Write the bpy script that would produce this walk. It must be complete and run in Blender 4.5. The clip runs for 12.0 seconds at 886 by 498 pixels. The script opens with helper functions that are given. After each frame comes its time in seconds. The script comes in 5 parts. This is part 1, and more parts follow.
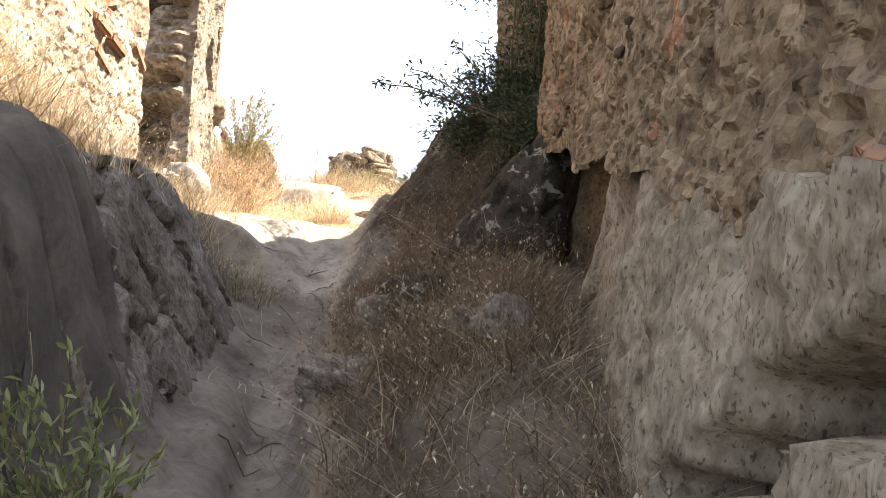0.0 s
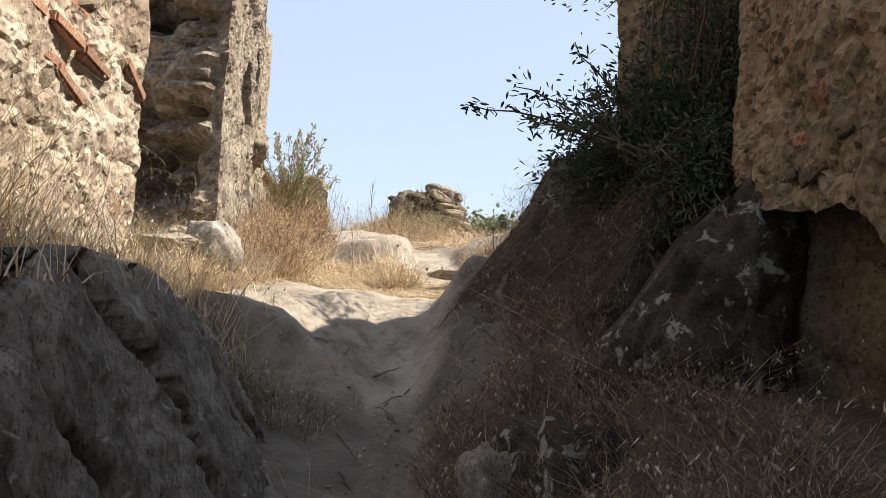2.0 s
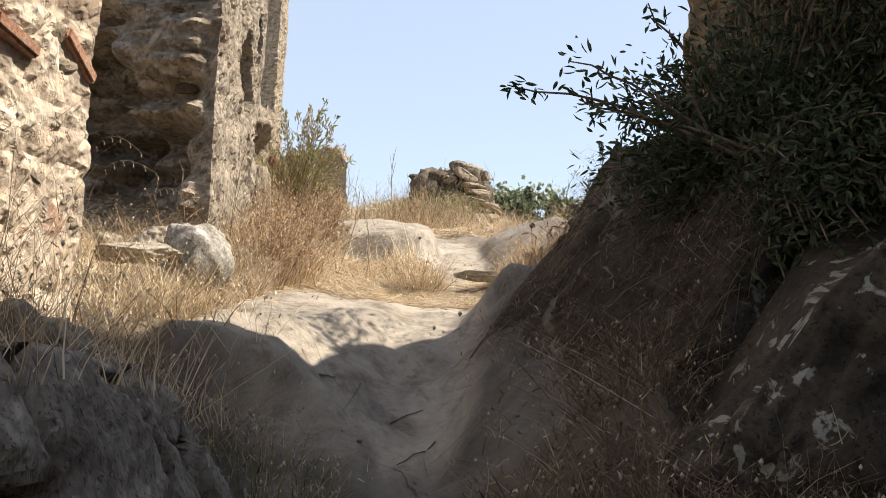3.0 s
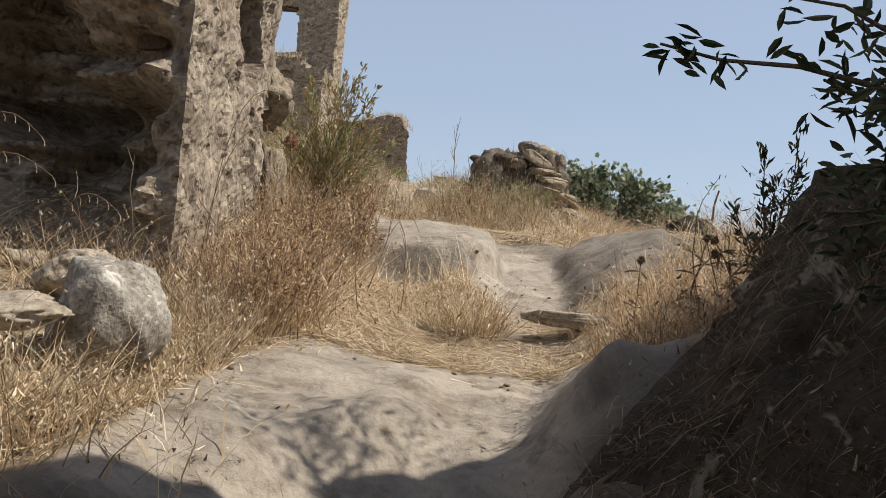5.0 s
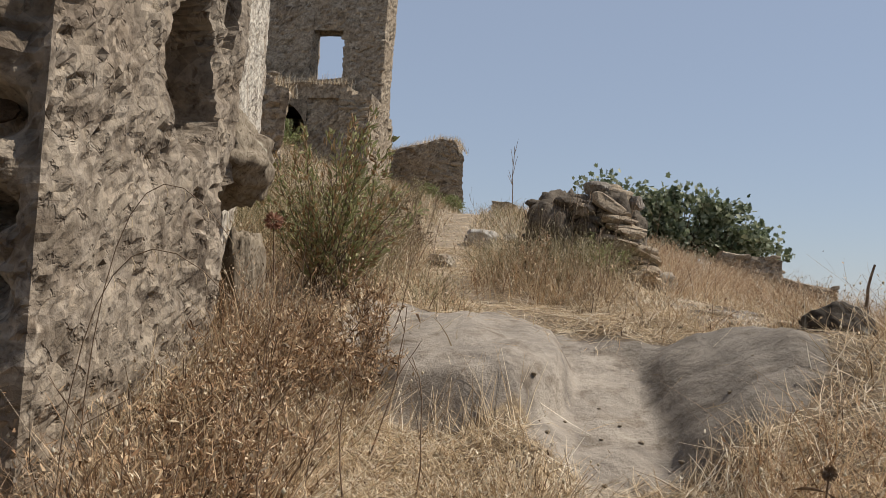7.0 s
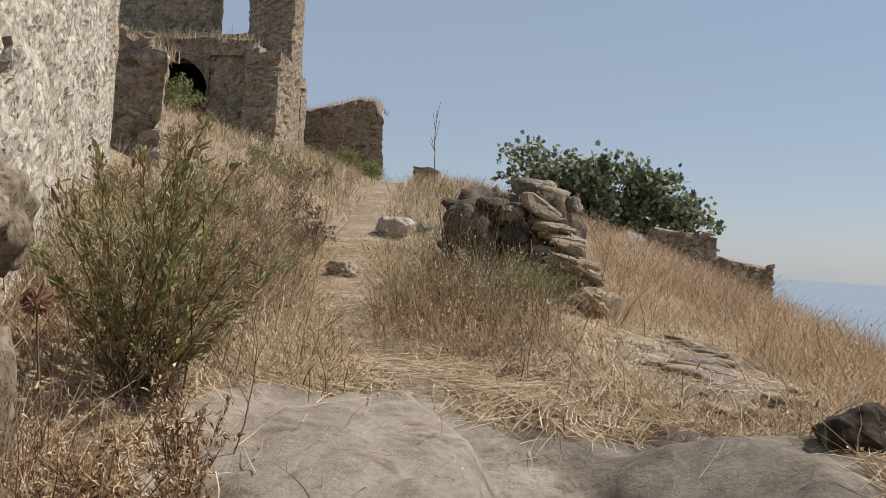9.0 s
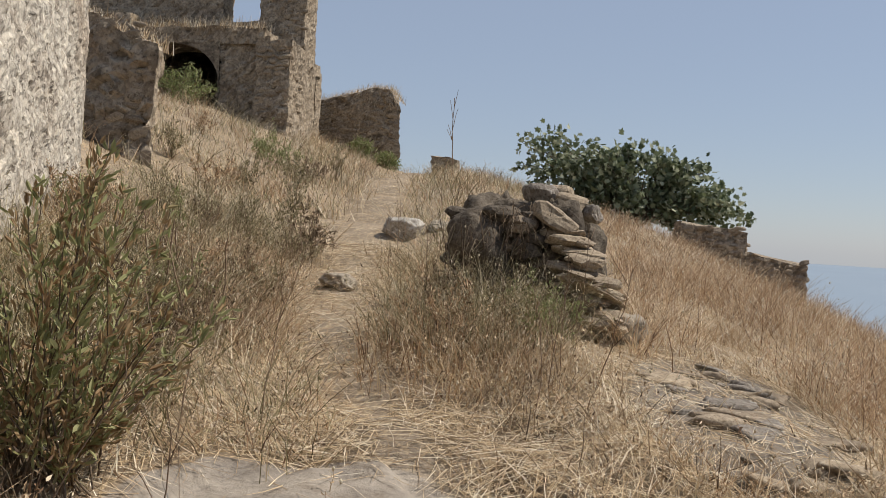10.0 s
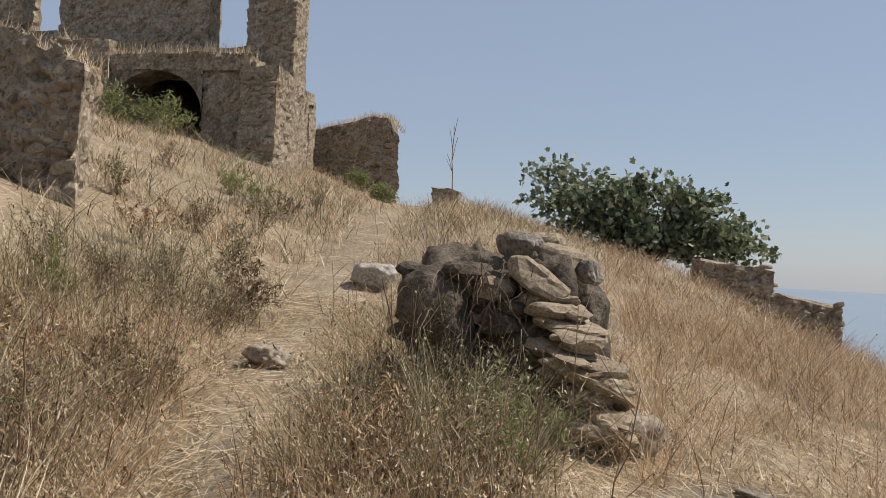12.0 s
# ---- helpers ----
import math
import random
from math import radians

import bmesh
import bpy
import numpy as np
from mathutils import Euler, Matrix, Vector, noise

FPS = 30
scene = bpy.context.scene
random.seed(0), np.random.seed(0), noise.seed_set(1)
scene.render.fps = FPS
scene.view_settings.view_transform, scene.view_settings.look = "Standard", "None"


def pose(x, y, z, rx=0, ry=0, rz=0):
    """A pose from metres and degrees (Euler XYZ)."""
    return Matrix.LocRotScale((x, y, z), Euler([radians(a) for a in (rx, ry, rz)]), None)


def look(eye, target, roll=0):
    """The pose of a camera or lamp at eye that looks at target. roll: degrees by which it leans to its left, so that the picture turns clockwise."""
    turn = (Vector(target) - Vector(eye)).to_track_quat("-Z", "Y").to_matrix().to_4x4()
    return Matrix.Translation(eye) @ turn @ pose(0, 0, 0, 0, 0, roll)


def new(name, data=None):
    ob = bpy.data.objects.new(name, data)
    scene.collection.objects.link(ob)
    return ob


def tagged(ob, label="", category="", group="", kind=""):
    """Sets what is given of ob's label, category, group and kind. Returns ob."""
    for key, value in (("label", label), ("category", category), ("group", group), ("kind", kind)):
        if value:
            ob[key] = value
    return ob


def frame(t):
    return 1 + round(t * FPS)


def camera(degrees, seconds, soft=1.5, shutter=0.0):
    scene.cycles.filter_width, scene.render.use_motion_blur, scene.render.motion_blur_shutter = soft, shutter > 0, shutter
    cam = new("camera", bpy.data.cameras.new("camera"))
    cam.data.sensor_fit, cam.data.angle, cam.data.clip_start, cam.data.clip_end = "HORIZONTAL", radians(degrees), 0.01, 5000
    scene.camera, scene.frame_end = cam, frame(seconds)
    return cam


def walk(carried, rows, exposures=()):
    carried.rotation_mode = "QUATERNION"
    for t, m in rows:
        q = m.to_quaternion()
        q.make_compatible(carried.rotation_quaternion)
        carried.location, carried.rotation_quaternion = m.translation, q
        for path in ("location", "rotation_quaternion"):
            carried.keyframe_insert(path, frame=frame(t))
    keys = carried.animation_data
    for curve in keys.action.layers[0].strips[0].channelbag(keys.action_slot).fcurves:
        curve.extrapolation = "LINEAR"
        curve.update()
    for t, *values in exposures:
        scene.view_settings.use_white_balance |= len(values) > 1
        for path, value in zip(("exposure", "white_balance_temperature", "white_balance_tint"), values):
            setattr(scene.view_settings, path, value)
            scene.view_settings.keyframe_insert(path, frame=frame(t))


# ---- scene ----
cam = camera(54.4, 12.0, soft=0.75)
METRES, EYE, TILT, LEAN, TURN = 10.0, 1.5, 4.9, -3.2, 0.0
ROWS = [
    (0.0, 0.0, 0.0, 0.0, -0.0, 0.0, -0.0),
    (0.5, -0.0049, 0.0452, 0.0105, 4.03, 0.9, -0.37),
    (1.0, -0.0106, 0.0863, 0.0232, 6.85, 2.18, -0.18),
    (1.5, -0.026, 0.1316, 0.0289, 7.03, 2.71, 0.19),
    (2.0, -0.0339, 0.1803, 0.032, 3.56, 1.96, 1.0),
    (2.5, -0.0394, 0.2261, 0.0441, 4.63, 1.14, 1.29),
    (3.0, -0.0444, 0.2715, 0.0567, 4.98, -0.25, 0.96),
    (5.0, -0.0608, 0.4432, 0.0865, 9.17, -2.4, -1.37),
    (5.5, -0.0734, 0.4878, 0.1005, 10.91, -1.86, -1.5),
    (6.0, -0.0748, 0.5238, 0.1134, 7.8, -2.02, -0.63),
    (6.5, -0.074, 0.5658, 0.1174, 9.65, -1.72, 0.26),
    (7.0, -0.0766, 0.6039, 0.1264, 13.33, -1.39, 0.51),
    (7.5, -0.079, 0.6349, 0.1438, 11.29, -2.13, -1.12),
    (9.5, -0.0891, 0.7817, 0.1723, 8.11, -5.18, 0.78),
    (10.0, -0.0844, 0.8151, 0.181, 9.96, -5.48, 0.8),
    (10.5, -0.0842, 0.851, 0.1861, 9.36, -3.97, 0.74),
    (11.0, -0.0783, 0.8877, 0.1864, 7.01, -3.06, 0.81),
    (11.5, -0.0752, 0.9272, 0.185, 10.38, -3.74, 1.15),
    (12.0, -0.0761, 0.9658, 0.1876, 10.85, -3.52, 1.22),
]
EXPOSURES = [(0.0, 2.15, 7400, 13), (0.4, 1.57, 7000, 10), (0.7, 1.36, 7100, 10), (1.0, 1.18, 7000, 10), (2.0, 0.98, 6900, 10), (3.2, 0.92, 6900, 10), (4.7, 0.46, 6700, 10), (5.3, 0.1, 6650, 10), (6.0, -0.08, 6600, 11), (12.0, -0.08, 6600, 11)]
walk(cam, [(t, pose(0, 0, EYE, TILT, LEAN, TURN) @ pose(METRES * x, METRES * y, METRES * z, 90 + pitch, roll, yaw)) for t, x, y, z, yaw, pitch, roll in ROWS], EXPOSURES)

# ---- sky and sun ----
SUN_ELEVATION, SUN_BEARING = radians(54), radians(72)    # bearing: from +y towards +x
SUN_WAY = Vector((math.cos(SUN_ELEVATION) * math.sin(SUN_BEARING), math.cos(SUN_ELEVATION) * math.cos(SUN_BEARING), math.sin(SUN_ELEVATION)))
world = bpy.data.worlds.new("sky")
scene.world = world
world.use_nodes = True
wt = world.node_tree
sky = wt.nodes.new("ShaderNodeTexSky")
sky.sky_type, sky.sun_disc = "NISHITA", False
sky.sun_elevation, sky.sun_rotation = SUN_ELEVATION, SUN_BEARING
sky.altitude, sky.air_density, sky.dust_density, sky.ozone_density = 300, 1.0, 0.45, 1.2
wt.nodes["Background"].inputs["Strength"].default_value = 0.1
haze = wt.nodes.new("ShaderNodeMix")    # thin summer haze over the whole sky
haze.data_type = "RGBA"
haze.inputs[0].default_value, haze.inputs[7].default_value = 0.6, (4.05, 4.8, 6.15, 1)
wt.links.new(sky.outputs["Color"], haze.inputs[6])
wt.links.new(haze.outputs[2], wt.nodes["Background"].inputs["Color"])
sun = new("sun", bpy.data.lights.new("sun", "SUN"))
sun.data.energy, sun.data.angle, sun.data.color = 4.9, radians(0.53), (1.0, 0.93, 0.82)
sun.matrix_basis = look(SUN_WAY * 60, (0, 0, 0))


# ---- numbers: noise over arrays of points ----
def hashed(i, j, k, seed):
    h = (i.astype(np.int64) * 73856093) ^ (j.astype(np.int64) * 19349663) ^ (k.astype(np.int64) * 83492791) ^ (seed * 2654435761)
    h = (h ^ (h >> 13)) * 1274126177 & 0xFFFFFFFF
    h = (h ^ (h >> 16)) * 2246822519 & 0xFFFFFFFF
    return ((h ^ (h >> 15)) & 0xFFFFFF) / float(0xFFFFFF)


def value_noise(p, seed=0):
    """Smooth noise from -1 to 1 at the points p, n x 3."""
    c = np.floor(p)
    f = p - c
    f = f * f * (3 - 2 * f)
    c = c.astype(np.int64)
    total = np.zeros(len(p))
    for a in (0, 1):
        for b in (0, 1):
            for d in (0, 1):
                w = (f[:, 0] if a else 1 - f[:, 0]) * (f[:, 1] if b else 1 - f[:, 1]) * (f[:, 2] if d else 1 - f[:, 2])
                total += w * hashed(c[:, 0] + a, c[:, 1] + b, c[:, 2] + d, seed)
    return total * 2 - 1


def fbm(p, seed=0, octaves=4, gain=0.5):
    total, amount = np.zeros(len(p)), 1.0
    for o in range(octaves):
        total += amount * value_noise(p * (2.03 ** o) + 17.3 * o, seed + o)
        amount *= gain
    return total


def cells(p, seed=0):
    """Nearest and second nearest distance to the scattered cell centres, and the nearest cell's random number."""
    c = np.floor(p).astype(np.int64)
    f1, f2, ident = np.full(len(p), 9.0), np.full(len(p), 9.0), np.zeros(len(p))
    for a in (-1, 0, 1):
        for b in (-1, 0, 1):
            for d in (-1, 0, 1):
                q = c + np.array((a, b, d))
                site = q + 0.5 + 0.8 * (np.stack([hashed(q[:, 0], q[:, 1], q[:, 2], seed + s) for s in (1, 2, 3)], 1) - 0.5)
                r = np.linalg.norm(p - site, axis=1)
                nearer = r < f1
                f2 = np.where(nearer, f1, np.minimum(f2, r))
                ident = np.where(nearer, hashed(q[:, 0], q[:, 1], q[:, 2], seed + 9), ident)
                f1 = np.where(nearer, r, f1)
    return f1, f2, ident


def smooth(a, b, x):
    u = np.clip((np.asarray(x, float) - a) / (b - a), 0, 1)
    return u * u * (3 - 2 * u)


def flat3(x, y, scale=1.0, z=0.0):
    x, y = np.broadcast_arrays(np.asarray(x, float), np.asarray(y, float))
    return np.stack([x.ravel() * scale, y.ravel() * scale, np.full(x.size, z)], 1)


# ---- meshes ----
def array_mesh(name, verts, loops, sizes, shade_smooth=True):
    """A mesh from arrays: corners, corner numbers of the faces in a row, corners per face."""
    me = bpy.data.meshes.new(name)
    verts, loops, sizes = np.asarray(verts, np.float32), np.asarray(loops, np.int32), np.asarray(sizes, np.int32)
    me.vertices.add(len(verts))
    me.vertices.foreach_set("co", verts.ravel())
    me.loops.add(len(loops))
    me.loops.foreach_set("vertex_index", loops)
    me.polygons.add(len(sizes))
    me.polygons.foreach_set("loop_start", np.concatenate([[0], np.cumsum(sizes)[:-1]]).astype(np.int32))
    me.polygons.foreach_set("use_smooth", np.full(len(sizes), shade_smooth))
    me.update(calc_edges=True)
    me.validate()
    return me


def point_values(me, name, values):
    at = me.attributes.new(name, "FLOAT", "POINT")
    at.data.foreach_set("value", np.asarray(values, np.float32))


def place(name, me, material, parent=None, m=None, label=""):
    ob = new(name, me)
    if material and not me.materials:
        me.materials.append(material)
    if parent:
        ob.parent = parent
    if m is not None:
        ob.matrix_basis = m
    if label:
        ob["label"] = label
    return ob


def part(name, bm, material, parent, label=""):
    me = bpy.data.meshes.new(name)
    bm.to_mesh(me)
    bm.free()
    return place(name, me, material, parent, None, label)


def grid_loops(nu, nv, wrap=False):
    """Quads of a grid of nu columns and nv rows, numbered row by row."""
    u, v = np.meshgrid(np.arange(nu if wrap else nu - 1), np.arange(nv - 1))
    u, v = u.ravel(), v.ravel()
    w = (u + 1) % nu
    return np.stack([v * nu + u, v * nu + w, (v + 1) * nu + w, (v + 1) * nu + u], 1)


def masonry(name, corners, low, high, step, material, stone=0.22, proud=0.035, rough=0.03, seed=1, parent=None, lean=None, squash=1.5, ragged=0.12, hollows=(), coarse=(), seen=None, chips=0.0, cap=None, rake=0.0):
    """A wall of rubble on a plan of corners (counter-clockwise), from low to high (numbers or functions of x, y)."""
    pts = np.array(corners, float)
    ring = []
    for k, (a, b) in enumerate(zip(pts, np.roll(pts, -1, 0))):
        n = max(2, int(np.linalg.norm(b - a) / (step * (5 if k in coarse else 1))))
        ring.append(a + (b - a) * np.linspace(0, 1, n, endpoint=False)[:, None])
    ring = np.concatenate(ring)
    ahead, back = np.roll(ring, -3, 0), np.roll(ring, 3, 0)
    out = np.stack([(ahead - back)[:, 1], -(ahead - back)[:, 0]], 1)
    out /= np.linalg.norm(out, axis=1)[:, None] + 1e-9
    zl = low(ring[:, 0], ring[:, 1]) if callable(low) else np.full(len(ring), float(low))
    zh = high(ring[:, 0], ring[:, 1]) if callable(high) else np.full(len(ring), float(high))
    zh = zh + ragged * fbm(np.stack([ring[:, 0] * 1.7, ring[:, 1] * 1.7, np.full(len(ring), seed * 3.1)], 1), seed, 3)
    tall = float(np.max(zh - zl))
    share = 1.0 if seen is None else (seen - float(np.min(zl))) / tall
    v = np.linspace(0, share, max(3, int(tall * share / step)))
    if share < 1:
        v = np.concatenate([v, np.linspace(share, 1, max(3, int(tall * (1 - share) / (step * 4))))[1:]])
    v = v[:, None]
    rows = len(v)
    z = (zl * (1 - v) + zh * v).ravel()
    x, y = np.tile(ring[:, 0], rows), np.tile(ring[:, 1], rows)
    ox, oy = np.tile(out[:, 0], rows), np.tile(out[:, 1], rows)
    p = np.stack([x, y, z], 1)
    warp = np.stack([value_noise(p * 4, seed + t) for t in (31, 32, 33)], 1)
    f1, f2, ident = cells((p + np.array((0, rake, 0)) * p[:, 2:3]) / stone * np.array((1, 1, squash)) + 0.3 * warp, seed)
    g1, g2, small = cells(p / (stone * 0.36) * np.array((1, 1, squash)) + 0.3 * warp, seed + 50)
    face, chip = smooth(0.03, 0.11, f2 - f1), smooth(0.03, 0.15, g2 - g1)
    loose = smooth(-0.05, 0.25, value_noise(p * 2.3, seed + 21))
    pits = smooth(0.5, 0.7, fbm(p * np.array((7, 7, 8)), seed + 23, 3))
    if rake:    # living rock: large splits only
        face, loose, pits = smooth(0.0, 0.07, f2 - f1), loose * 0, pits * 0
    d = proud * (face * (0.3 + 0.9 * ident) - 0.5) * (1 - 0.6 * loose) + 0.5 * proud * loose * (chip * (0.4 + small) - 0.5) - 0.8 * proud * pits
    if not rake:    # coats of mortar that have broken away in plates
        coat = fbm(p * np.array((2.4, 2.4, 3.0)), seed + 85, 5, 0.62)
        d = d + chips * (0.016 * smooth(-0.03, 0.03, coat) + 0.014 * smooth(0.3, 0.36, coat) - 0.022 * smooth(-0.42, -0.48, coat))
    d = d + chips * ((0.014 if rake else 0.007) * fbm(p * 19, seed + 81, 3, 0.65) - 0.014 * smooth(0.6, 0.66, fbm(p * np.array((9, 9, 14)), seed + 83, 3)))
    d = d + rough * fbm(p * 1.6, seed + 5, 2 if rake else 3, 0.5) + 0.1 * rough * value_noise(p * 26, seed + 7) + 0.1 * rough * value_noise(p * 55, seed + 9)
    for hx, hy, hz, wide, tall, deep in hollows:
        far = np.sqrt(((x - hx) ** 2 + (y - hy) ** 2) / wide ** 2 + ((z - hz) / tall) ** 2) + 0.25 * value_noise(p * 6, seed + 61)
        d = d - deep * smooth(1.05, 0.75, far)
    ident = np.where(loose > 0.5, small, ident)
    face = face * (1 - loose) + chip * loose
    shift = lean(x, y, z) if lean else (0, 0)
    co = np.stack([x + ox * d + shift[0], y + oy * d + shift[1], z + 0.012 * value_noise(p * 9, seed + 8)], 1)
    n = len(ring)
    loops = grid_loops(n, rows, True).ravel()
    sizes = [4] * (len(loops) // 4)
    centre = co[-n:].mean(0) + np.array((0, 0, ragged * 0.6 if cap is None else cap))
    extra = np.concatenate([co, [centre]])
    k = np.arange(n)
    tri = np.stack([(rows - 1) * n + k, (rows - 1) * n + (k + 1) % n, np.full(n, len(co))], 1)
    me = array_mesh(name, extra, np.concatenate([loops, tri.ravel()]), np.concatenate([sizes, [3] * n]), "rubble" not in material.name)
    point_values(me, "stone", np.append(ident, 0.5))
    point_values(me, "joint", np.append(1 - face, 0.5))
    return place(name, me, material, parent)


def rock_mesh(name, size, seed, detail=4, facets=14, rough=0.05, flat=0.0, rounded=True):
    """A boulder about the origin: a rounded block cut by chance planes, with relief. size: half lengths."""
    rng = np.random.default_rng(seed)
    bm = bmesh.new()
    bmesh.ops.create_icosphere(bm, subdivisions=detail, radius=1)
    way = np.array([v.co[:] for v in bm.verts])
    faces = np.array([[v.index for v in f.verts] for f in bm.faces])
    bm.free()
    n = rng.normal(size=(facets, 3))
    n /= np.linalg.norm(n, axis=1)[:, None]
    n[0], n[1] = (0, 0, 1), (0, 0, -1)
    h = rng.uniform(0.6, 0.95, facets)
    h[0] = 0.75 - flat * 0.25
    reach = np.maximum(way @ n.T, 1e-3)
    r = np.min(np.where(reach > 0.05, h / reach, 9), axis=1)
    r = np.minimum(r, 1.06)
    soft = -np.log(np.sum(np.exp(-14 * np.where(reach > 0.05, h / reach, 9)), axis=1) + np.exp(-14 * 1.06)) / 14
    r = 0.85 * r + 0.15 * soft
    r = r + rough * 2 * fbm(way * 2.3 + seed, seed, 4, 0.55) + rough * 0.4 * value_noise(way * 14 + seed, seed + 3)
    return array_mesh(name, way * r[:, None] * np.array(size), faces.ravel(), np.full(len(faces), 3), rounded)


def strips(name, base, tip, width, bend, material, parent=None, levels=4, twist=None, seed=0, flat_way=None):
    """Many thin ribbons as one mesh: from base to tip (n x 3), bent sideways by bend (n x 3), width (n)."""
    n = len(base)
    rng = np.random.default_rng(seed)
    t = np.linspace(0, 1, levels)
    line = base[:, None] + (tip - base)[:, None] * t[None, :, None] + bend[:, None] * (t * t)[None, :, None]
    line = line + rng.normal(size=line.shape) * 0.035 * np.linalg.norm(tip - base, axis=1)[:, None, None] * t[None, :, None]
    turn = rng.uniform(0, np.pi, n)
    side = np.stack([np.cos(turn), np.sin(turn), np.zeros(n)], 1) if flat_way is None else flat_way
    w = width[:, None] * np.linspace(1, 0.25, levels)[None]
    a = line - side[:, None] * w[..., None] / 2
    b = line + side[:, None] * w[..., None] / 2
    co = np.stack([a, b], 2).reshape(-1, 3)
    k = np.arange(levels - 1) * 2
    one = np.stack([k, k + 1, k + 3, k + 2], 1)
    loops = (np.arange(n)[:, None, None] * levels * 2 + one[None]).reshape(-1)
    me = array_mesh(name, co, loops, np.full(len(loops) // 4, 4))
    return place(name, me, material, parent)


def leaf_mesh(name, base, way, side, length, width, material, parent=None, lobed=False):
    """Many leaves as one mesh: each a folded blade of six corners from base along way, spread to side."""
    n = len(base)
    up = np.cross(side, way)
    up /= np.linalg.norm(up, axis=1)[:, None] + 1e-9
    L, W = length[:, None], width[:, None]
    stem = base
    if lobed:
        shape = ((0.0, 0.0, 0), (0.12, 0.45, 0.10), (0.42, 0.30, 0.06), (0.62, 0.50, 0.10), (0.68, 0.18, 0.04), (1.0, 0.0, -0.06), (0.68, -0.18, 0.04), (0.62, -0.50, 0.10), (0.42, -0.30, 0.06), (0.12, -0.45, 0.10))
    else:
        shape = ((0.0, 0.0, 0), (0.3, 0.4, 0.08), (0.65, 0.42, 0.08), (1.0, 0.0, -0.05), (0.65, -0.42, 0.08), (0.3, -0.4, 0.08))
    ring = [stem + way * L * a + side * W * b + up * L * c for a, b, c in shape]
    m = len(shape)
    spine = stem + way * L * 0.5
    co = np.stack(ring + [spine], 1).reshape(-1, 3)
    k = np.arange(m)
    one = np.stack([k, (k + 1) % m, np.full(m, m)], 1)
    loops = (np.arange(n)[:, None, None] * (m + 1) + one[None]).reshape(-1)
    me = array_mesh(name, co, loops, np.full(len(loops) // 3, 3), False)
    return place(name, me, material, parent)


def tube(name, lines, material, parent=None, sides=5, label=""):
    """Tapered stems as one mesh. lines: (points n x 3, start radius, end radius)."""
    cos, loops, at = [], [], 0
    for pts, r0, r1 in lines:
        pts = np.asarray(pts, float)
        m = len(pts)
        d = np.gradient(pts, axis=0)
        d /= np.linalg.norm(d, axis=1)[:, None] + 1e-9
        ref = np.where(np.abs(d[:, 2:3]) > 0.9, np.array([[1.0, 0, 0]]), np.array([[0, 0, 1.0]]))
        u = np.cross(d, ref)
        u /= np.linalg.norm(u, axis=1)[:, None]
        v = np.cross(d, u)
        r = np.linspace(r0, r1, m)[:, None, None]
        a = np.arange(sides) * 2 * np.pi / sides
        ringp = pts[:, None] + r * (u[:, None] * np.cos(a)[None, :, None] + v[:, None] * np.sin(a)[None, :, None])
        cos.append(ringp.reshape(-1, 3))
        loops.append((grid_loops(sides, m, True) + at).reshape(-1))
        at += m * sides
    loops = np.concatenate(loops)
    me = array_mesh(name, np.concatenate(cos), loops, np.full(len(loops) // 4, 4))
    return place(name, me, material, parent, None, label)


# ---- materials ----
def ramp(nt, fac, stops):
    node = nt.nodes.new("ShaderNodeValToRGB")
    while len(node.color_ramp.elements) < len(stops):
        node.color_ramp.elements.new(0.5)
    for e, (at, c) in zip(node.color_ramp.elements, stops):
        e.position, e.color = at, (*c, 1)
    nt.links.new(fac, node.inputs["Fac"])
    return node.outputs["Color"]


def tex_noise(nt, co, scale, detail=6.0, rough=0.6, warp=0.0, stretch=None):
    if stretch:
        mp = nt.nodes.new("ShaderNodeMapping")
        mp.inputs["Scale"].default_value = stretch
        nt.links.new(co, mp.inputs["Vector"])
        co = mp.outputs["Vector"]
    node = nt.nodes.new("ShaderNodeTexNoise")
    node.inputs["Scale"].default_value, node.inputs["Detail"].default_value = scale, detail
    node.inputs["Roughness"].default_value, node.inputs["Distortion"].default_value = rough, warp
    nt.links.new(co, node.inputs["Vector"])
    return node.outputs["Fac"]


def mixed(nt, fac, a, b, how="MIX"):
    node = nt.nodes.new("ShaderNodeMix")
    node.data_type, node.blend_type = "RGBA", how
    for sock, val in ((node.inputs[0], fac), (node.inputs[6], a), (node.inputs[7], b)):
        if isinstance(val, (int, float)):
            sock.default_value = val
        elif isinstance(val, tuple):
            sock.default_value = (*val, 1)
        else:
            nt.links.new(val, sock)
    return node.outputs[2]


def level(nt, x, lo, hi):
    node = nt.nodes.new("ShaderNodeMapRange")
    node.inputs["From Min"].default_value, node.inputs["From Max"].default_value = lo, hi
    nt.links.new(x, node.inputs["Value"])
    return node.outputs["Result"]


def sums(nt, op, a, b):
    node = nt.nodes.new("ShaderNodeMath")
    node.operation = op
    for sock, val in zip(node.inputs, (a, b)):
        if isinstance(val, (int, float)):
            sock.default_value = val
        else:
            nt.links.new(val, sock)
    return node.outputs[0]


def attribute(nt, name):
    node = nt.nodes.new("ShaderNodeAttribute")
    node.attribute_name = name
    return node.outputs["Fac"]


def begin(name, rough=0.9):
    m = bpy.data.materials.new(name)
    m.use_nodes = True
    nt = m.node_tree
    b = nt.nodes["Principled BSDF"]
    b.inputs["Roughness"].default_value = rough
    b.inputs["Specular IOR Level"].default_value = 0.25
    co = nt.nodes.new("ShaderNodeTexCoord").outputs["Object"]
    return m, nt, b, co


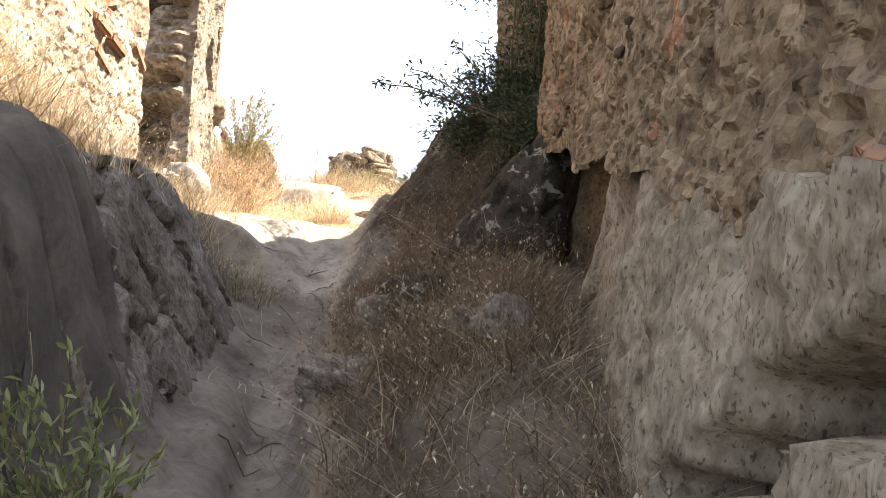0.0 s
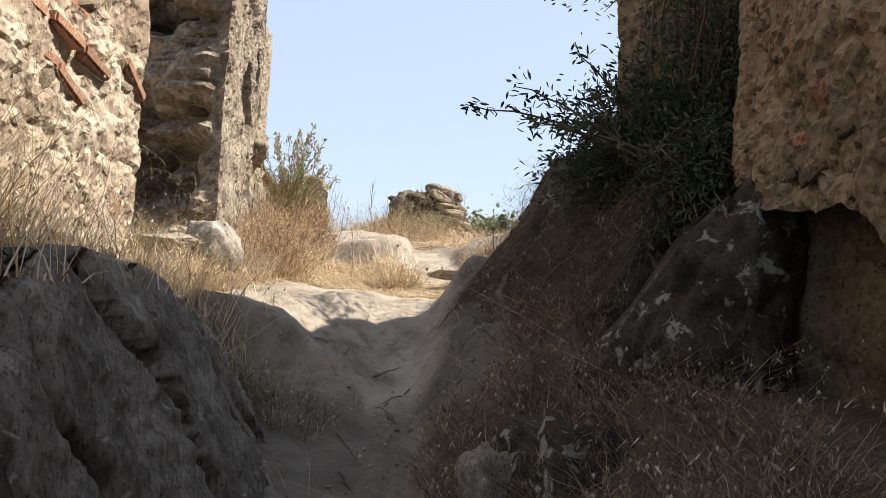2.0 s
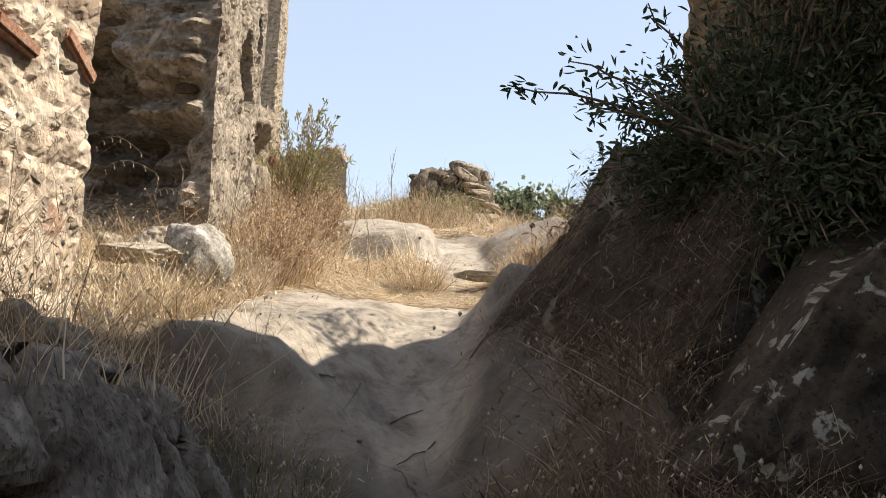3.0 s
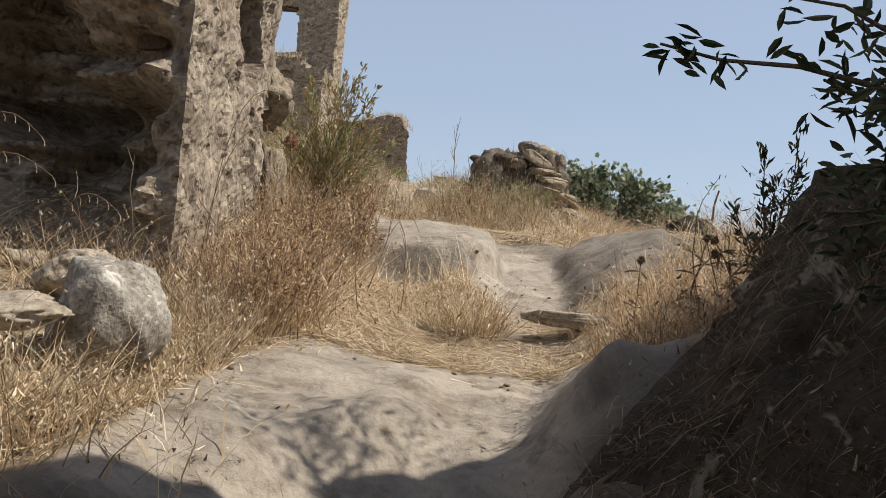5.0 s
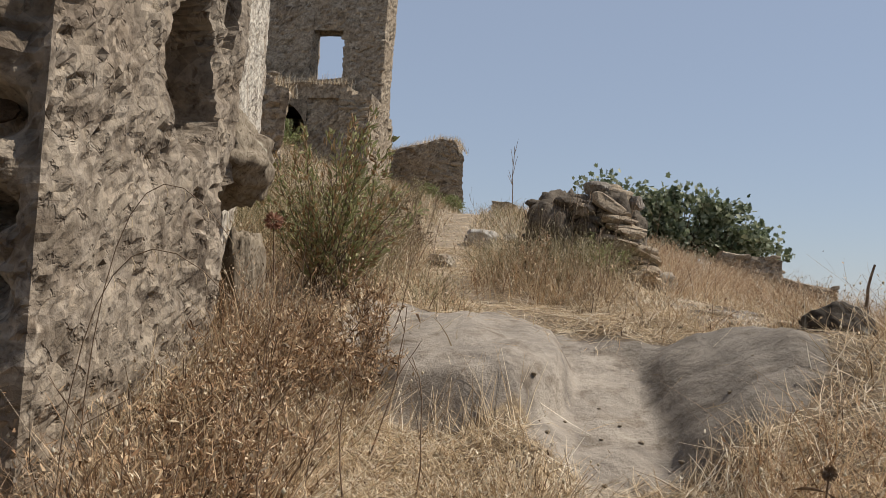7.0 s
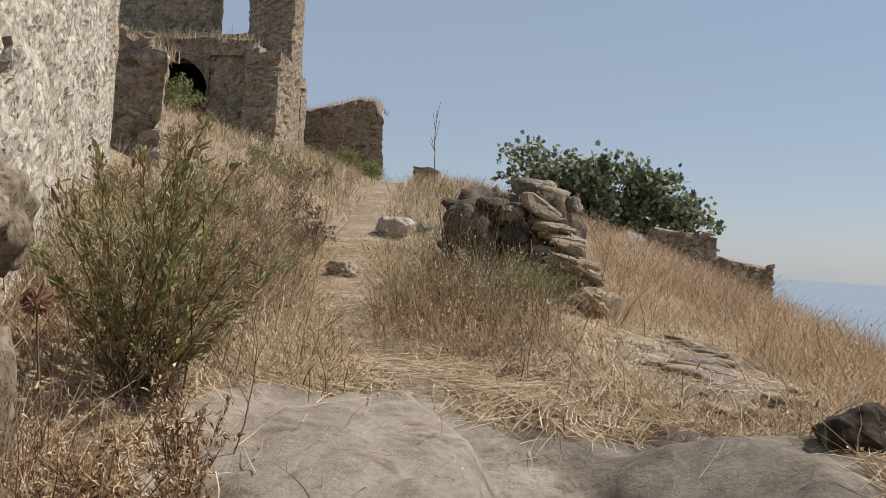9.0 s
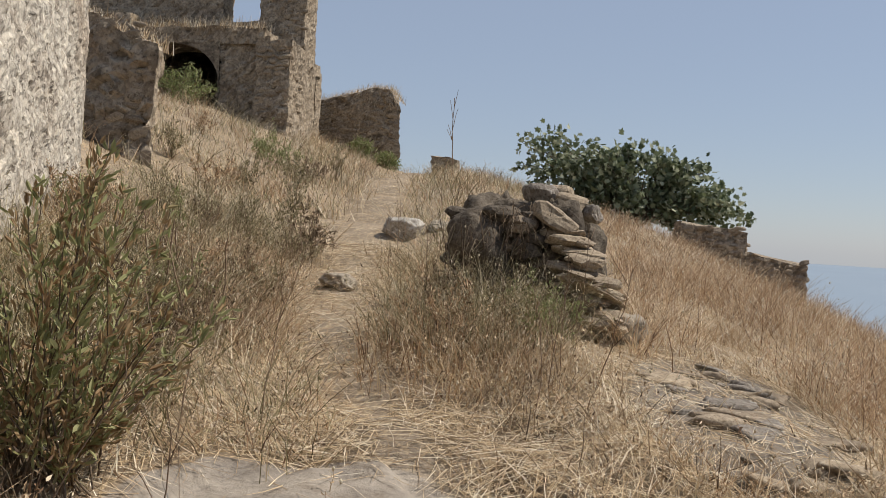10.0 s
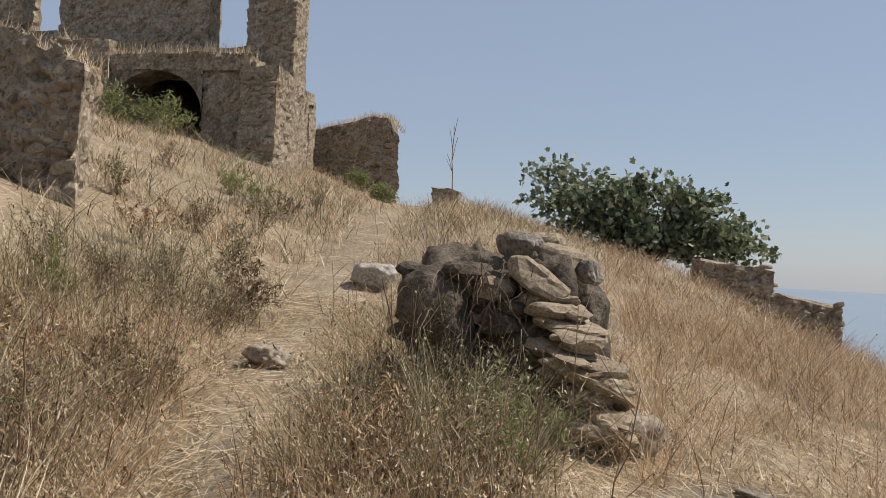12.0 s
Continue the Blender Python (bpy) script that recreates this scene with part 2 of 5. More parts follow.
def bumped(nt, b, height, strength, distance):
    node = nt.nodes.new("ShaderNodeBump")
    node.inputs["Strength"].default_value, node.inputs["Distance"].default_value = strength, distance
    nt.links.new(height, node.inputs["Height"])
    nt.links.new(node.outputs["Normal"], b.inputs["Normal"])


def cell_grit(nt, co, scale, stretch=None):
    """A chance height for each small grain, with sharp borders, on warped ground."""
    bend = nt.nodes.new("ShaderNodeTexNoise")
    bend.inputs["Scale"].default_value, bend.inputs["Detail"].default_value = scale * 0.5, 3
    nt.links.new(co, bend.inputs["Vector"])
    shift = nt.nodes.new("ShaderNodeVectorMath")
    shift.operation = "MULTIPLY_ADD"
    nt.links.new(bend.outputs["Color"], shift.inputs[0])
    shift.inputs[1].default_value = (1.2 / scale,) * 3
    nt.links.new(co, shift.inputs[2])
    at = shift.outputs[0]
    if stretch:
        mp = nt.nodes.new("ShaderNodeMapping")
        mp.inputs["Scale"].default_value = stretch
        nt.links.new(at, mp.inputs["Vector"])
        at = mp.outputs["Vector"]
    node = nt.nodes.new("ShaderNodeTexVoronoi")
    node.inputs["Scale"].default_value = scale
    nt.links.new(at, node.inputs["Vector"])
    part_of = nt.nodes.new("ShaderNodeSeparateColor")
    nt.links.new(node.outputs["Color"], part_of.inputs[0])
    return part_of.outputs[0]


def stone_material(name, dark, mid, light, scale=3.0, lichen=None, bump=0.02, streak=None, rand=False, blots=0.6, spot=2.2):
    """Weathered rock: broad stains, grain, pits whose shade is painted as dark specks, with lichen blots where given.
    """
    m, nt, b, co = begin(name, 0.92)
    broad = tex_noise(nt, co, scale, 7, 0.65, 0.6)
    fine = tex_noise(nt, co, scale * 11, 3, 0.6, 0, streak)
    speck = tex_noise(nt, co, scale * 26, 2, 0.5, 0, streak)
    col = ramp(nt, broad, [(0.3, dark), (0.5, mid), (0.68, light)])
    col = mixed(nt, level(nt, fine, 0.36, 0.6), mixed(nt, 0.75, col, (0.5, 0.46, 0.42), "MULTIPLY"), col)
    col = mixed(nt, level(nt, speck, 0.60, 0.66), col, mixed(nt, 0.8, col, (0.35, 0.31, 0.28), "MULTIPLY"))
    if rand:
        info = nt.nodes.new("ShaderNodeObjectInfo").outputs["Random"]
        col = mixed(nt, 0.6, col, ramp(nt, info, [(0.0, (0.55, 0.5, 0.45)), (0.5, (0.9, 0.86, 0.8)), (1.0, (1.2, 1.15, 1.05))]), "MULTIPLY")
    if lichen:
        blot = tex_noise(nt, co, scale * spot, 5, 0.62, 0.6)
        col = mixed(nt, level(nt, blot, blots, blots + 0.04), col, lichen)
    nt.links.new(col, b.inputs["Base Color"])
    height = sums(nt, "ADD", sums(nt, "MULTIPLY", tex_noise(nt, co, scale, 4, 0.55, 0.6), 0.8), sums(nt, "MULTIPLY", fine, 0.22))
    height = sums(nt, "ADD", height, sums(nt, "MULTIPLY", cell_grit(nt, co, scale * 6, streak), 0.14))
    bumped(nt, b, height, 0.9, bump)
    return m


def masonry_material(name, mortar, dark, mid, light, red=0.0, stain=None):
    """Rubble in lime mortar: each stone its own tone, joints in mortar, stains across both."""
    m, nt, b, co = begin(name, 0.95)
    ident, joint = attribute(nt, "stone"), attribute(nt, "joint")
    col = ramp(nt, ident, [(0.0, dark), (0.35, mid), (0.7, light), (0.93, mid), (0.97, (0.36, 0.17, 0.11) if red else dark)])
    grain = tex_noise(nt, co, 22, 4, 0.65, 0.3)
    hole = tex_noise(nt, co, 15, 3, 0.6, 0.4)
    grit = nt.nodes.new("ShaderNodeTexVoronoi")
    grit.inputs["Scale"].default_value = 17
    nt.links.new(co, grit.inputs["Vector"])
    tone = nt.nodes.new("ShaderNodeSeparateColor")
    nt.links.new(grit.outputs["Color"], tone.inputs[0])
    broad = tex_noise(nt, co, 1.3, 6, 0.62, 0.5)
    plaster = level(nt, tex_noise(nt, co, 2.1, 8, 0.72, 0.4), 0.43, 0.57)
    col = mixed(nt, joint, col, mortar)
    col = mixed(nt, sums(nt, "MULTIPLY", plaster, 0.75), col, mortar)
    col = mixed(nt, 0.8, col, ramp(nt, grain, [(0.3, (0.35, 0.32, 0.3)), (0.47, (0.95, 0.94, 0.92)), (0.7, (1.3, 1.27, 1.2))]), "MULTIPLY")
    col = mixed(nt, 0.7, col, ramp(nt, tone.outputs[0], [(0.0, (0.62, 0.58, 0.54)), (0.4, (0.95, 0.93, 0.9)), (0.8, (1.05, 1.04, 1.0)), (1.0, (1.35, 1.32, 1.27))]), "MULTIPLY")
    # Pits: the shade inside them is put into the colour.
    col = mixed(nt, level(nt, hole, 0.62, 0.67), col, mixed(nt, 0.7, col, (0.35, 0.3, 0.26), "MULTIPLY"))
    col = mixed(nt, level(nt, broad, 0.5, 0.75), col, mixed(nt, 0.8, col, stain or (0.6, 0.52, 0.45), "MULTIPLY"))
    nt.links.new(col, b.inputs["Base Color"])
    pits = tex_noise(nt, co, 11, 4, 0.6, 0.5)
    rubble = sums(nt, "ADD", sums(nt, "MULTIPLY", tone.outputs[0], 0.3), sums(nt, "MULTIPLY", cell_grit(nt, co, 41), 0.22))
    bumped(nt, b, sums(nt, "SUBTRACT", sums(nt, "ADD", sums(nt, "ADD", sums(nt, "MULTIPLY", grain, 0.4), rubble), sums(nt, "MULTIPLY", pits, 0.7)), sums(nt, "MULTIPLY", level(nt, hole, 0.58, 0.66), 0.4)), 0.75, 0.032)
    return m


def plant_material(name, stops, rough=0.75, through_light=0.25):
    """Leaves and stalks: each piece its own tone along the stops."""
    m, nt, b, co = begin(name, rough)
    rnd = nt.nodes.new("ShaderNodeNewGeometry").outputs["Random Per Island"]
    col = ramp(nt, rnd, stops)
    patch = tex_noise(nt, co, 0.9, 3)
    col = mixed(nt, 0.5, col, ramp(nt, patch, [(0.3, (0.7, 0.68, 0.66)), (0.7, (1.15, 1.12, 1.05))]), "MULTIPLY")
    nt.links.new(col, b.inputs["Base Color"])
    if through_light:
        thin = nt.nodes.new("ShaderNodeBsdfTranslucent")
        nt.links.new(col, thin.inputs["Color"])
        mix = nt.nodes.new("ShaderNodeMixShader")
        mix.inputs[0].default_value = through_light
        nt.links.new(b.outputs[0], mix.inputs[1])
        nt.links.new(thin.outputs[0], mix.inputs[2])
        nt.links.new(mix.outputs[0], nt.nodes["Material Output"].inputs["Surface"])
    return m


def ground_material():
    """Dusty soil with straw, bare rock where the rock shows, trodden dust along the path."""
    m, nt, b, co = begin("ground_earth", 0.97)
    rock, dust = attribute(nt, "rock"), attribute(nt, "dust")
    broad = tex_noise(nt, co, 1.1, 7, 0.65, 0.4)
    fine = tex_noise(nt, co, 30, 6, 0.75)
    straw = tex_noise(nt, co, 26, 3, 0.6, 1.5, (1.0, 0.25, 1.0))
    soil = ramp(nt, broad, [(0.3, (0.15, 0.115, 0.08)), (0.5, (0.255, 0.20, 0.14)), (0.7, (0.37, 0.295, 0.215))])
    soil = mixed(nt, level(nt, straw, 0.52, 0.64), soil, (0.46, 0.36, 0.23))
    soil = mixed(nt, level(nt, fine, 0.35, 0.5), mixed(nt, 0.7, soil, (0.4, 0.33, 0.28), "MULTIPLY"), soil)
    powder = ramp(nt, tex_noise(nt, co, 5, 6, 0.7), [(0.3, (0.26, 0.22, 0.175)), (0.7, (0.39, 0.335, 0.27))])
    stone_broad = tex_noise(nt, co, 2.6, 8, 0.7, 0.8)
    stone_grain = tex_noise(nt, co, 30, 4, 0.65, 0.3)
    swell = tex_noise(nt, co, 2.6, 3, 0.5, 0.6)
    scratch = tex_noise(nt, co, 6, 5, 0.65, 0.3)
    stone = ramp(nt, stone_broad, [(0.3, (0.17, 0.15, 0.13)), (0.45, (0.29, 0.255, 0.215)), (0.6, (0.38, 0.335, 0.28)), (0.75, (0.45, 0.405, 0.34))])
    stone = mixed(nt, level(nt, stone_grain, 0.36, 0.55), mixed(nt, 0.22, stone, (0.5, 0.46, 0.42), "MULTIPLY"), stone)
    stone = mixed(nt, level(nt, scratch, 0.52, 0.66), stone, mixed(nt, 0.75, stone, (0.5, 0.45, 0.4), "MULTIPLY"))
    # Darker rock tone; it also carries the shade painted in the gorge.
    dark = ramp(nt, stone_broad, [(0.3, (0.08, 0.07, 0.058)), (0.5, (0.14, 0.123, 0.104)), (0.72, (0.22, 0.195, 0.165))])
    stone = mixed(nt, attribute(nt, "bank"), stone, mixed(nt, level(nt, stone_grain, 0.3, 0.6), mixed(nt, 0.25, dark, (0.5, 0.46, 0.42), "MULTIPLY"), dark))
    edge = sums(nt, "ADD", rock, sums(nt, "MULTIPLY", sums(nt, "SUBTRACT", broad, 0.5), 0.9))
    # Brown gorge soil, darkened so that its colour holds the shade.
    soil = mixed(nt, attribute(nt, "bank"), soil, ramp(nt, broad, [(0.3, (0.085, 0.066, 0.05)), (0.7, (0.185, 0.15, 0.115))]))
    col = mixed(nt, dust, soil, powder)
    col = mixed(nt, level(nt, edge, 0.42, 0.58), col, stone)
    nt.links.new(col, b.inputs["Base Color"])
    h = sums(nt, "ADD", sums(nt, "MULTIPLY", fine, 0.25), sums(nt, "ADD", sums(nt, "MULTIPLY", swell, 0.8), sums(nt, "MULTIPLY", sums(nt, "ADD", scratch, sums(nt, "MULTIPLY", stone_grain, 0.25)), 0.25)))
    bumped(nt, b, h, 1.0, 0.04)
    return m


def water_material():
    m, nt, b, co = begin("sea_water", 0.32)
    col = ramp(nt, tex_noise(nt, co, 0.002, 4), [(0.3, (0.2, 0.25, 0.3)), (0.7, (0.25, 0.3, 0.345))])
    nt.links.new(col, b.inputs["Base Color"])
    b.inputs["Specular IOR Level"].default_value = 0.5
    bumped(nt, b, tex_noise(nt, co, 0.15, 5), 0.3, 0.6)
    return m


EARTH = ground_material()
SEA = water_material()
BANK_EARTH = stone_material("dry_clay", (0.14, 0.10, 0.065), (0.21, 0.155, 0.10), (0.27, 0.205, 0.135), 2.2, bump=0.03)
ROCK_PALE = stone_material("pale_rock", (0.25, 0.215, 0.17), (0.38, 0.335, 0.27), (0.48, 0.43, 0.35), 2.4, bump=0.035)
ROCK_TALL = stone_material("streaked_rock", (0.17, 0.135, 0.10), (0.28, 0.235, 0.175), (0.36, 0.305, 0.235), 3.2, lichen=(0.31, 0.285, 0.22), bump=0.05, blots=0.66, streak=(1.0, 1.0, 0.55))
ROCK_GREY = stone_material("grey_lichen_rock", (0.17, 0.152, 0.13), (0.33, 0.31, 0.275), (0.48, 0.455, 0.415), 4.5, lichen=(0.52, 0.51, 0.47), bump=0.025)
# Dark rock, taken lower still to carry the shade under the bush.
ROCK_DARK_SHADED = stone_material("dark_shaded_lichen_rock", (0.032, 0.027, 0.021), (0.057, 0.047, 0.037), (0.092, 0.076, 0.06), 2.5, lichen=(0.2, 0.19, 0.16), bump=0.03, blots=0.6, spot=1.6)
# Stone of the heap's unlit side, its shade put into the colour.
ROCK_HEAP = stone_material("shaded_heap_rock", (0.06, 0.05, 0.04), (0.12, 0.10, 0.078), (0.19, 0.16, 0.125), 4, bump=0.05)
ROCK_WHITE = stone_material("whitish_rock", (0.3, 0.27, 0.23), (0.5, 0.47, 0.42), (0.64, 0.61, 0.56), 3.5, bump=0.025)
RUBBLE = stone_material("loose_stone", (0.24, 0.195, 0.145), (0.38, 0.32, 0.245), (0.49, 0.43, 0.345), 5, bump=0.012, rand=True)
BRICK = stone_material("fired_brick", (0.32, 0.165, 0.11), (0.45, 0.25, 0.17), (0.52, 0.36, 0.27), 8, bump=0.01, rand=True)
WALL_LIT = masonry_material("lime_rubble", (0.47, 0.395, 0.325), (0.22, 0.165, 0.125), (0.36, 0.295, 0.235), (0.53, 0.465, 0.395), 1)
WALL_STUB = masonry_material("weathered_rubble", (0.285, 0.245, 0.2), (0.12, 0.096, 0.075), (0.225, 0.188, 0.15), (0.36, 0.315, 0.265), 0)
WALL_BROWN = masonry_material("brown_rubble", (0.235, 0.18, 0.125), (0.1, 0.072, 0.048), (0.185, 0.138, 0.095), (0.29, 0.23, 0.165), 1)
ROCK_BANK = stone_material("grey_bank_rock", (0.12, 0.104, 0.088), (0.27, 0.24, 0.205), (0.41, 0.375, 0.33), 4.2, lichen=(0.36, 0.34, 0.3), bump=0.05, streak=(1.0, 1.0, 0.5), blots=0.63, spot=3.0)
WALL_FAR = masonry_material("grey_rubble", (0.33, 0.275, 0.21), (0.11, 0.09, 0.07), (0.235, 0.195, 0.15), (0.42, 0.365, 0.295), 0)
WALL_PALE = masonry_material("pale_plaster_rubble", (0.52, 0.485, 0.43), (0.29, 0.25, 0.205), (0.42, 0.385, 0.335), (0.54, 0.505, 0.45), 0)
STRAW = plant_material("dry_grass", [(0.0, (0.10, 0.065, 0.04)), (0.2, (0.37, 0.265, 0.16)), (0.5, (0.61, 0.475, 0.31)), (0.82, (0.8, 0.69, 0.52)), (1.0, (0.86, 0.8, 0.68))], 0.7, 0.2)
STRAW_RED = plant_material("russet_grass", [(0.0, (0.08, 0.045, 0.028)), (0.22, (0.34, 0.21, 0.12)), (0.58, (0.56, 0.4, 0.25)), (0.9, (0.74, 0.6, 0.42)), (1.0, (0.8, 0.72, 0.58))], 0.7, 0.2)
WEED = plant_material("grey_green_weed", [(0.0, (0.07, 0.06, 0.03)), (0.35, (0.235, 0.21, 0.115)), (0.7, (0.43, 0.37, 0.225)), (0.9, (0.6, 0.53, 0.38)), (1.0, (0.78, 0.71, 0.57))], 0.7, 0.2)
# Brown of dead weeds, darkened to carry shade on the bank and between stalks.
DEAD_WEED = plant_material("dead_brown_weed_shaded", [(0.0, (0.07, 0.048, 0.033)), (0.4, (0.17, 0.12, 0.08)), (0.8, (0.29, 0.215, 0.145)), (1.0, (0.45, 0.37, 0.27))], 0.75, 0.25)
SEED = plant_material("pale_seedhead", [(0.0, (0.5, 0.43, 0.31)), (1.0, (0.68, 0.62, 0.5))], 0.9)
SHRUB = plant_material("green_shrub_leaf", [(0.0, (0.27, 0.19, 0.10)), (0.15, (0.16, 0.19, 0.075)), (0.65, (0.29, 0.33, 0.14)), (1.0, (0.5, 0.5, 0.3))], 0.6, 0.4)
SHRUB_DRY = plant_material("half_dry_shrub_leaf", [(0.0, (0.27, 0.17, 0.09)), (0.38, (0.4, 0.29, 0.16)), (0.5, (0.2, 0.22, 0.09)), (1.0, (0.42, 0.42, 0.22))], 0.6, 0.3)
OLIVE = plant_material("evergreen_leaf", [(0.0, (0.026, 0.036, 0.018)), (0.6, (0.06, 0.08, 0.04)), (1.0, (0.12, 0.14, 0.075))], 0.5)
FIG = plant_material("fig_leaf", [(0.0, (0.06, 0.08, 0.04)), (0.5, (0.17, 0.205, 0.115)), (1.0, (0.44, 0.47, 0.34))], 0.5, 0.3)
DRY_BLOOM = plant_material("dry_bloom", [(0.0, (0.30, 0.16, 0.11)), (1.0, (0.48, 0.30, 0.22))])
TWIG = stone_material("brown_bark", (0.09, 0.065, 0.045), (0.16, 0.12, 0.085), (0.24, 0.19, 0.14), 20, bump=0.004)
THISTLE = stone_material("dead_thistle", (0.16, 0.11, 0.075), (0.27, 0.195, 0.135), (0.36, 0.275, 0.195), 25, bump=0.004)


# ---- the lie of the land ----
def path_x(y):
    return np.interp(y, (-6, 0, 2.2, 4.4, 6.2, 8.2, 9.6, 10.4, 11.3, 12.7, 14.7, 18, 24, 34), (-0.2, -0.3, -0.5, -0.83, -0.98, -1.0, -0.98, -1.12, -1.7, -2.4, -2.95, -3.7, -4.8, -6.4))


def path_z(y):
    at = (-30, -6, 0, 3.5, 5, 6.45, 7.2, 8.3, 9.4, 10.5, 12, 14.7, 18, 24, 27, 33, 40, 60)
    up = (-12, -1.9, -0.15, 0.83, 1.27, 1.80, 2.2, 2.36, 2.54, 2.92, 3.22, 3.48, 3.92, 4.85, 5.1, 5.6, 5.3, -2)
    return (np.interp(y - 0.2, at, up) + np.interp(y, at, up) * 2 + np.interp(y + 0.2, at, up)) / 4


def land(x, y):
    """Height of the ground at x, y (arrays)."""
    x, y = np.broadcast_arrays(np.asarray(x, float), np.asarray(y, float))
    shape, x, y = x.shape, x.ravel(), y.ravel()
    wob = 0.07 * fbm(flat3(x, y, 0.9), 3, 3)
    s = x - path_x(y) - wob * smooth(0.1, 0.5, np.abs(x - path_x(y)))
    zp = path_z(y)
    d, r = np.maximum(-s, 0), np.maximum(s, 0)
    # the sunken way between rock banks
    hb = np.interp(y, (-4, 0, 3, 4.4, 5.3, 6.0), (0.5, 1.1, 1.45, 1.05, 0.72, 0.5))
    worn = smooth(4.6, 3.6, y)
    left = 0.1 * smooth(0.1, 0.3, d) + worn * 0.14 * (smooth(0.06, 0.15, d) - smooth(0.15, 0.5, d)) + 0.32 * smooth(0.25, 0.65, d) + (hb - 0.42) * smooth(0.5, 0.95, d) + 0.3 * np.maximum(d - 0.95, 0)
    right = (0.14 + 0.14 * worn) * smooth(0.07, 0.2, r) + (0.48 - 0.1 * worn) * smooth(0.2, 1.05, r)
    # above, the bank opens into a smooth bowl of rock below the slab
    bowl = 0.05 * smooth(0.05, 0.15, d) + 0.07 * smooth(0.15, 0.45, d) + 0.18 * smooth(0.4, 0.75, d) + 0.35 * smooth(0.75, 1.1, d) + 0.3 * np.maximum(d - 1.1, 0)
    wide = smooth(4.9, 5.5, y)
    left = left * (1 - wide) + bowl * wide
    # the worn slab above it, and the humped rock on its right
    slab = np.interp(y, (6.0, 6.5, 7.0, 7.4, 8.3), (2.13, 2.18, 2.26, 2.3, 2.36))
    lip = smooth(6.28, 6.4, y + 0.4 * np.minimum(d, 1.0) + 0.05 * value_noise(flat3(x, y, 2.6), 8))
    slab_left = (slab - zp) * smooth(0.05, 0.6 - 0.3 * smooth(6.5, 7.3, y), d) + 0.07 * smooth(0.3, 1.3, d) + 0.2 * np.maximum(d - 1.0, 0)
    hump = (0.38 - 0.16 * smooth(7.1, 7.6, y)) * smooth(0.14, 0.5, r) + 0.34 * smooth(0.45, 1.3, r) + 0.1 * np.maximum(r - 1.3, 0)
    open_left = (0.33 + 0.09 * smooth(10.5, 12.5, y) * smooth(18, 15, y)) * np.maximum(d - 0.45, 0) - 0.12 * np.maximum(d - 4.5, 0)
    open_right = 0.2 * smooth(0.2, 0.6, r) + 0.15 * smooth(0.5, 1.0, r) - 0.08 * np.maximum(r - 1.1, 0) - 0.17 * np.maximum(r - 1.9, 0) - 0.2 * np.maximum(r - 5.2, 0) - 0.3 * np.maximum(r - 9, 0)
    far = smooth(9.6, 12.0, y)
    open_right = open_right - far * (0.25 * smooth(0.2, 0.6, r) + 0.08 * smooth(0.5, 1.0, r))
    up = smooth(7.9, 8.6, y)
    lz = left * (1 - lip) + lip * slab_left
    lz = lz * (1 - up) + up * open_left
    rz = right * (1 - smooth(5.4, 6.2, y)) + smooth(5.4, 6.2, y) * hump
    rz = rz * (1 - smooth(7.3, 8.2, y)) + smooth(7.3, 8.2, y) * open_right
    z = zp + np.where(s < 0, lz, rz)
    # the second slab: two low swells of rock with the worn way between
    sill = smooth(8.8, 9.3, y) * smooth(11.2, 10.8, y) * smooth(0.08, 0.3, d) * smooth(1.5, 1.1, d)
    z = z + sill * np.maximum(2.64 + 0.16 * (y - 9.2) - z, 0)
    dome = np.hypot((x + 1.75) / 0.62, (y - 10.2) / 0.9) + 0.1 * fbm(flat3(x, y, 2.2), 54, 3)
    z = z + smooth(1.0, 0.84, dome) * smooth(0.08, 0.24, np.abs(s)) * np.maximum(2.81 + 0.13 * (y - 9.2) + 0.18 * np.sqrt(np.clip(1 - dome, 0, 1)) - z, 0)
    z = z + 0.1 * smooth(1.0, 0.55, np.hypot((x + 0.55) / 0.5, (y - 9.95) / 0.8)) * smooth(0.2, 0.34, np.abs(s))
    rocky = smooth(8.2, 7.6, y) * smooth(0.9, 0.6, np.abs(s))
    z = z + rocky * (0.02 * fbm(flat3(x, y, 5), 57, 3) - 0.015 * smooth(0.1, 0.02, np.abs(fbm(flat3(x, y, 1.5), 58, 2))))
    z = z + (0.035 - 0.025 * smooth(5.9, 6.4, y) * smooth(8.2, 7.7, y) * smooth(1.3, 1.0, np.abs(s))) * fbm(flat3(x, y, 1.7), 5, 4) + 0.012 * fbm(flat3(x, y, 9), 6, 3)
    bank = smooth(0.35, 0.6, d) * smooth(1.25, 0.95, d) * smooth(5.6, 5.0, y)
    ridge = 1 - np.abs(fbm(np.stack([x * 0.8, y * 2.4 + x * 1.3, x * 0.3], 1), 12, 3))
    c1, c2, _ = cells(np.stack([x * 1.1 + 0.2 * fbm(flat3(x, y, 2), 51, 2), y * 2.2, x * 0 + 0.5], 1), 52)
    z = z - 0.16 * bank * smooth(0.84, 0.98, ridge) + 0.06 * bank * fbm(flat3(x, y, 2.5), 14, 3) - 0.13 * bank * smooth(0.12, 0.03, c2 - c1) + 0.12 * bank * (0.5 - c1)
    slope = smooth(0.15, 0.4, r) * smooth(6.0, 5.5, y) * smooth(1.2, 0.9, r)
    z = z + slope * 0.1 * fbm(flat3(x, y, 2.6), 41, 4)
    hump_rock = smooth(0.1, 0.3, r) * smooth(5.5, 6.0, y) * smooth(7.6, 7.0, y) * smooth(0.9, 0.6, r)
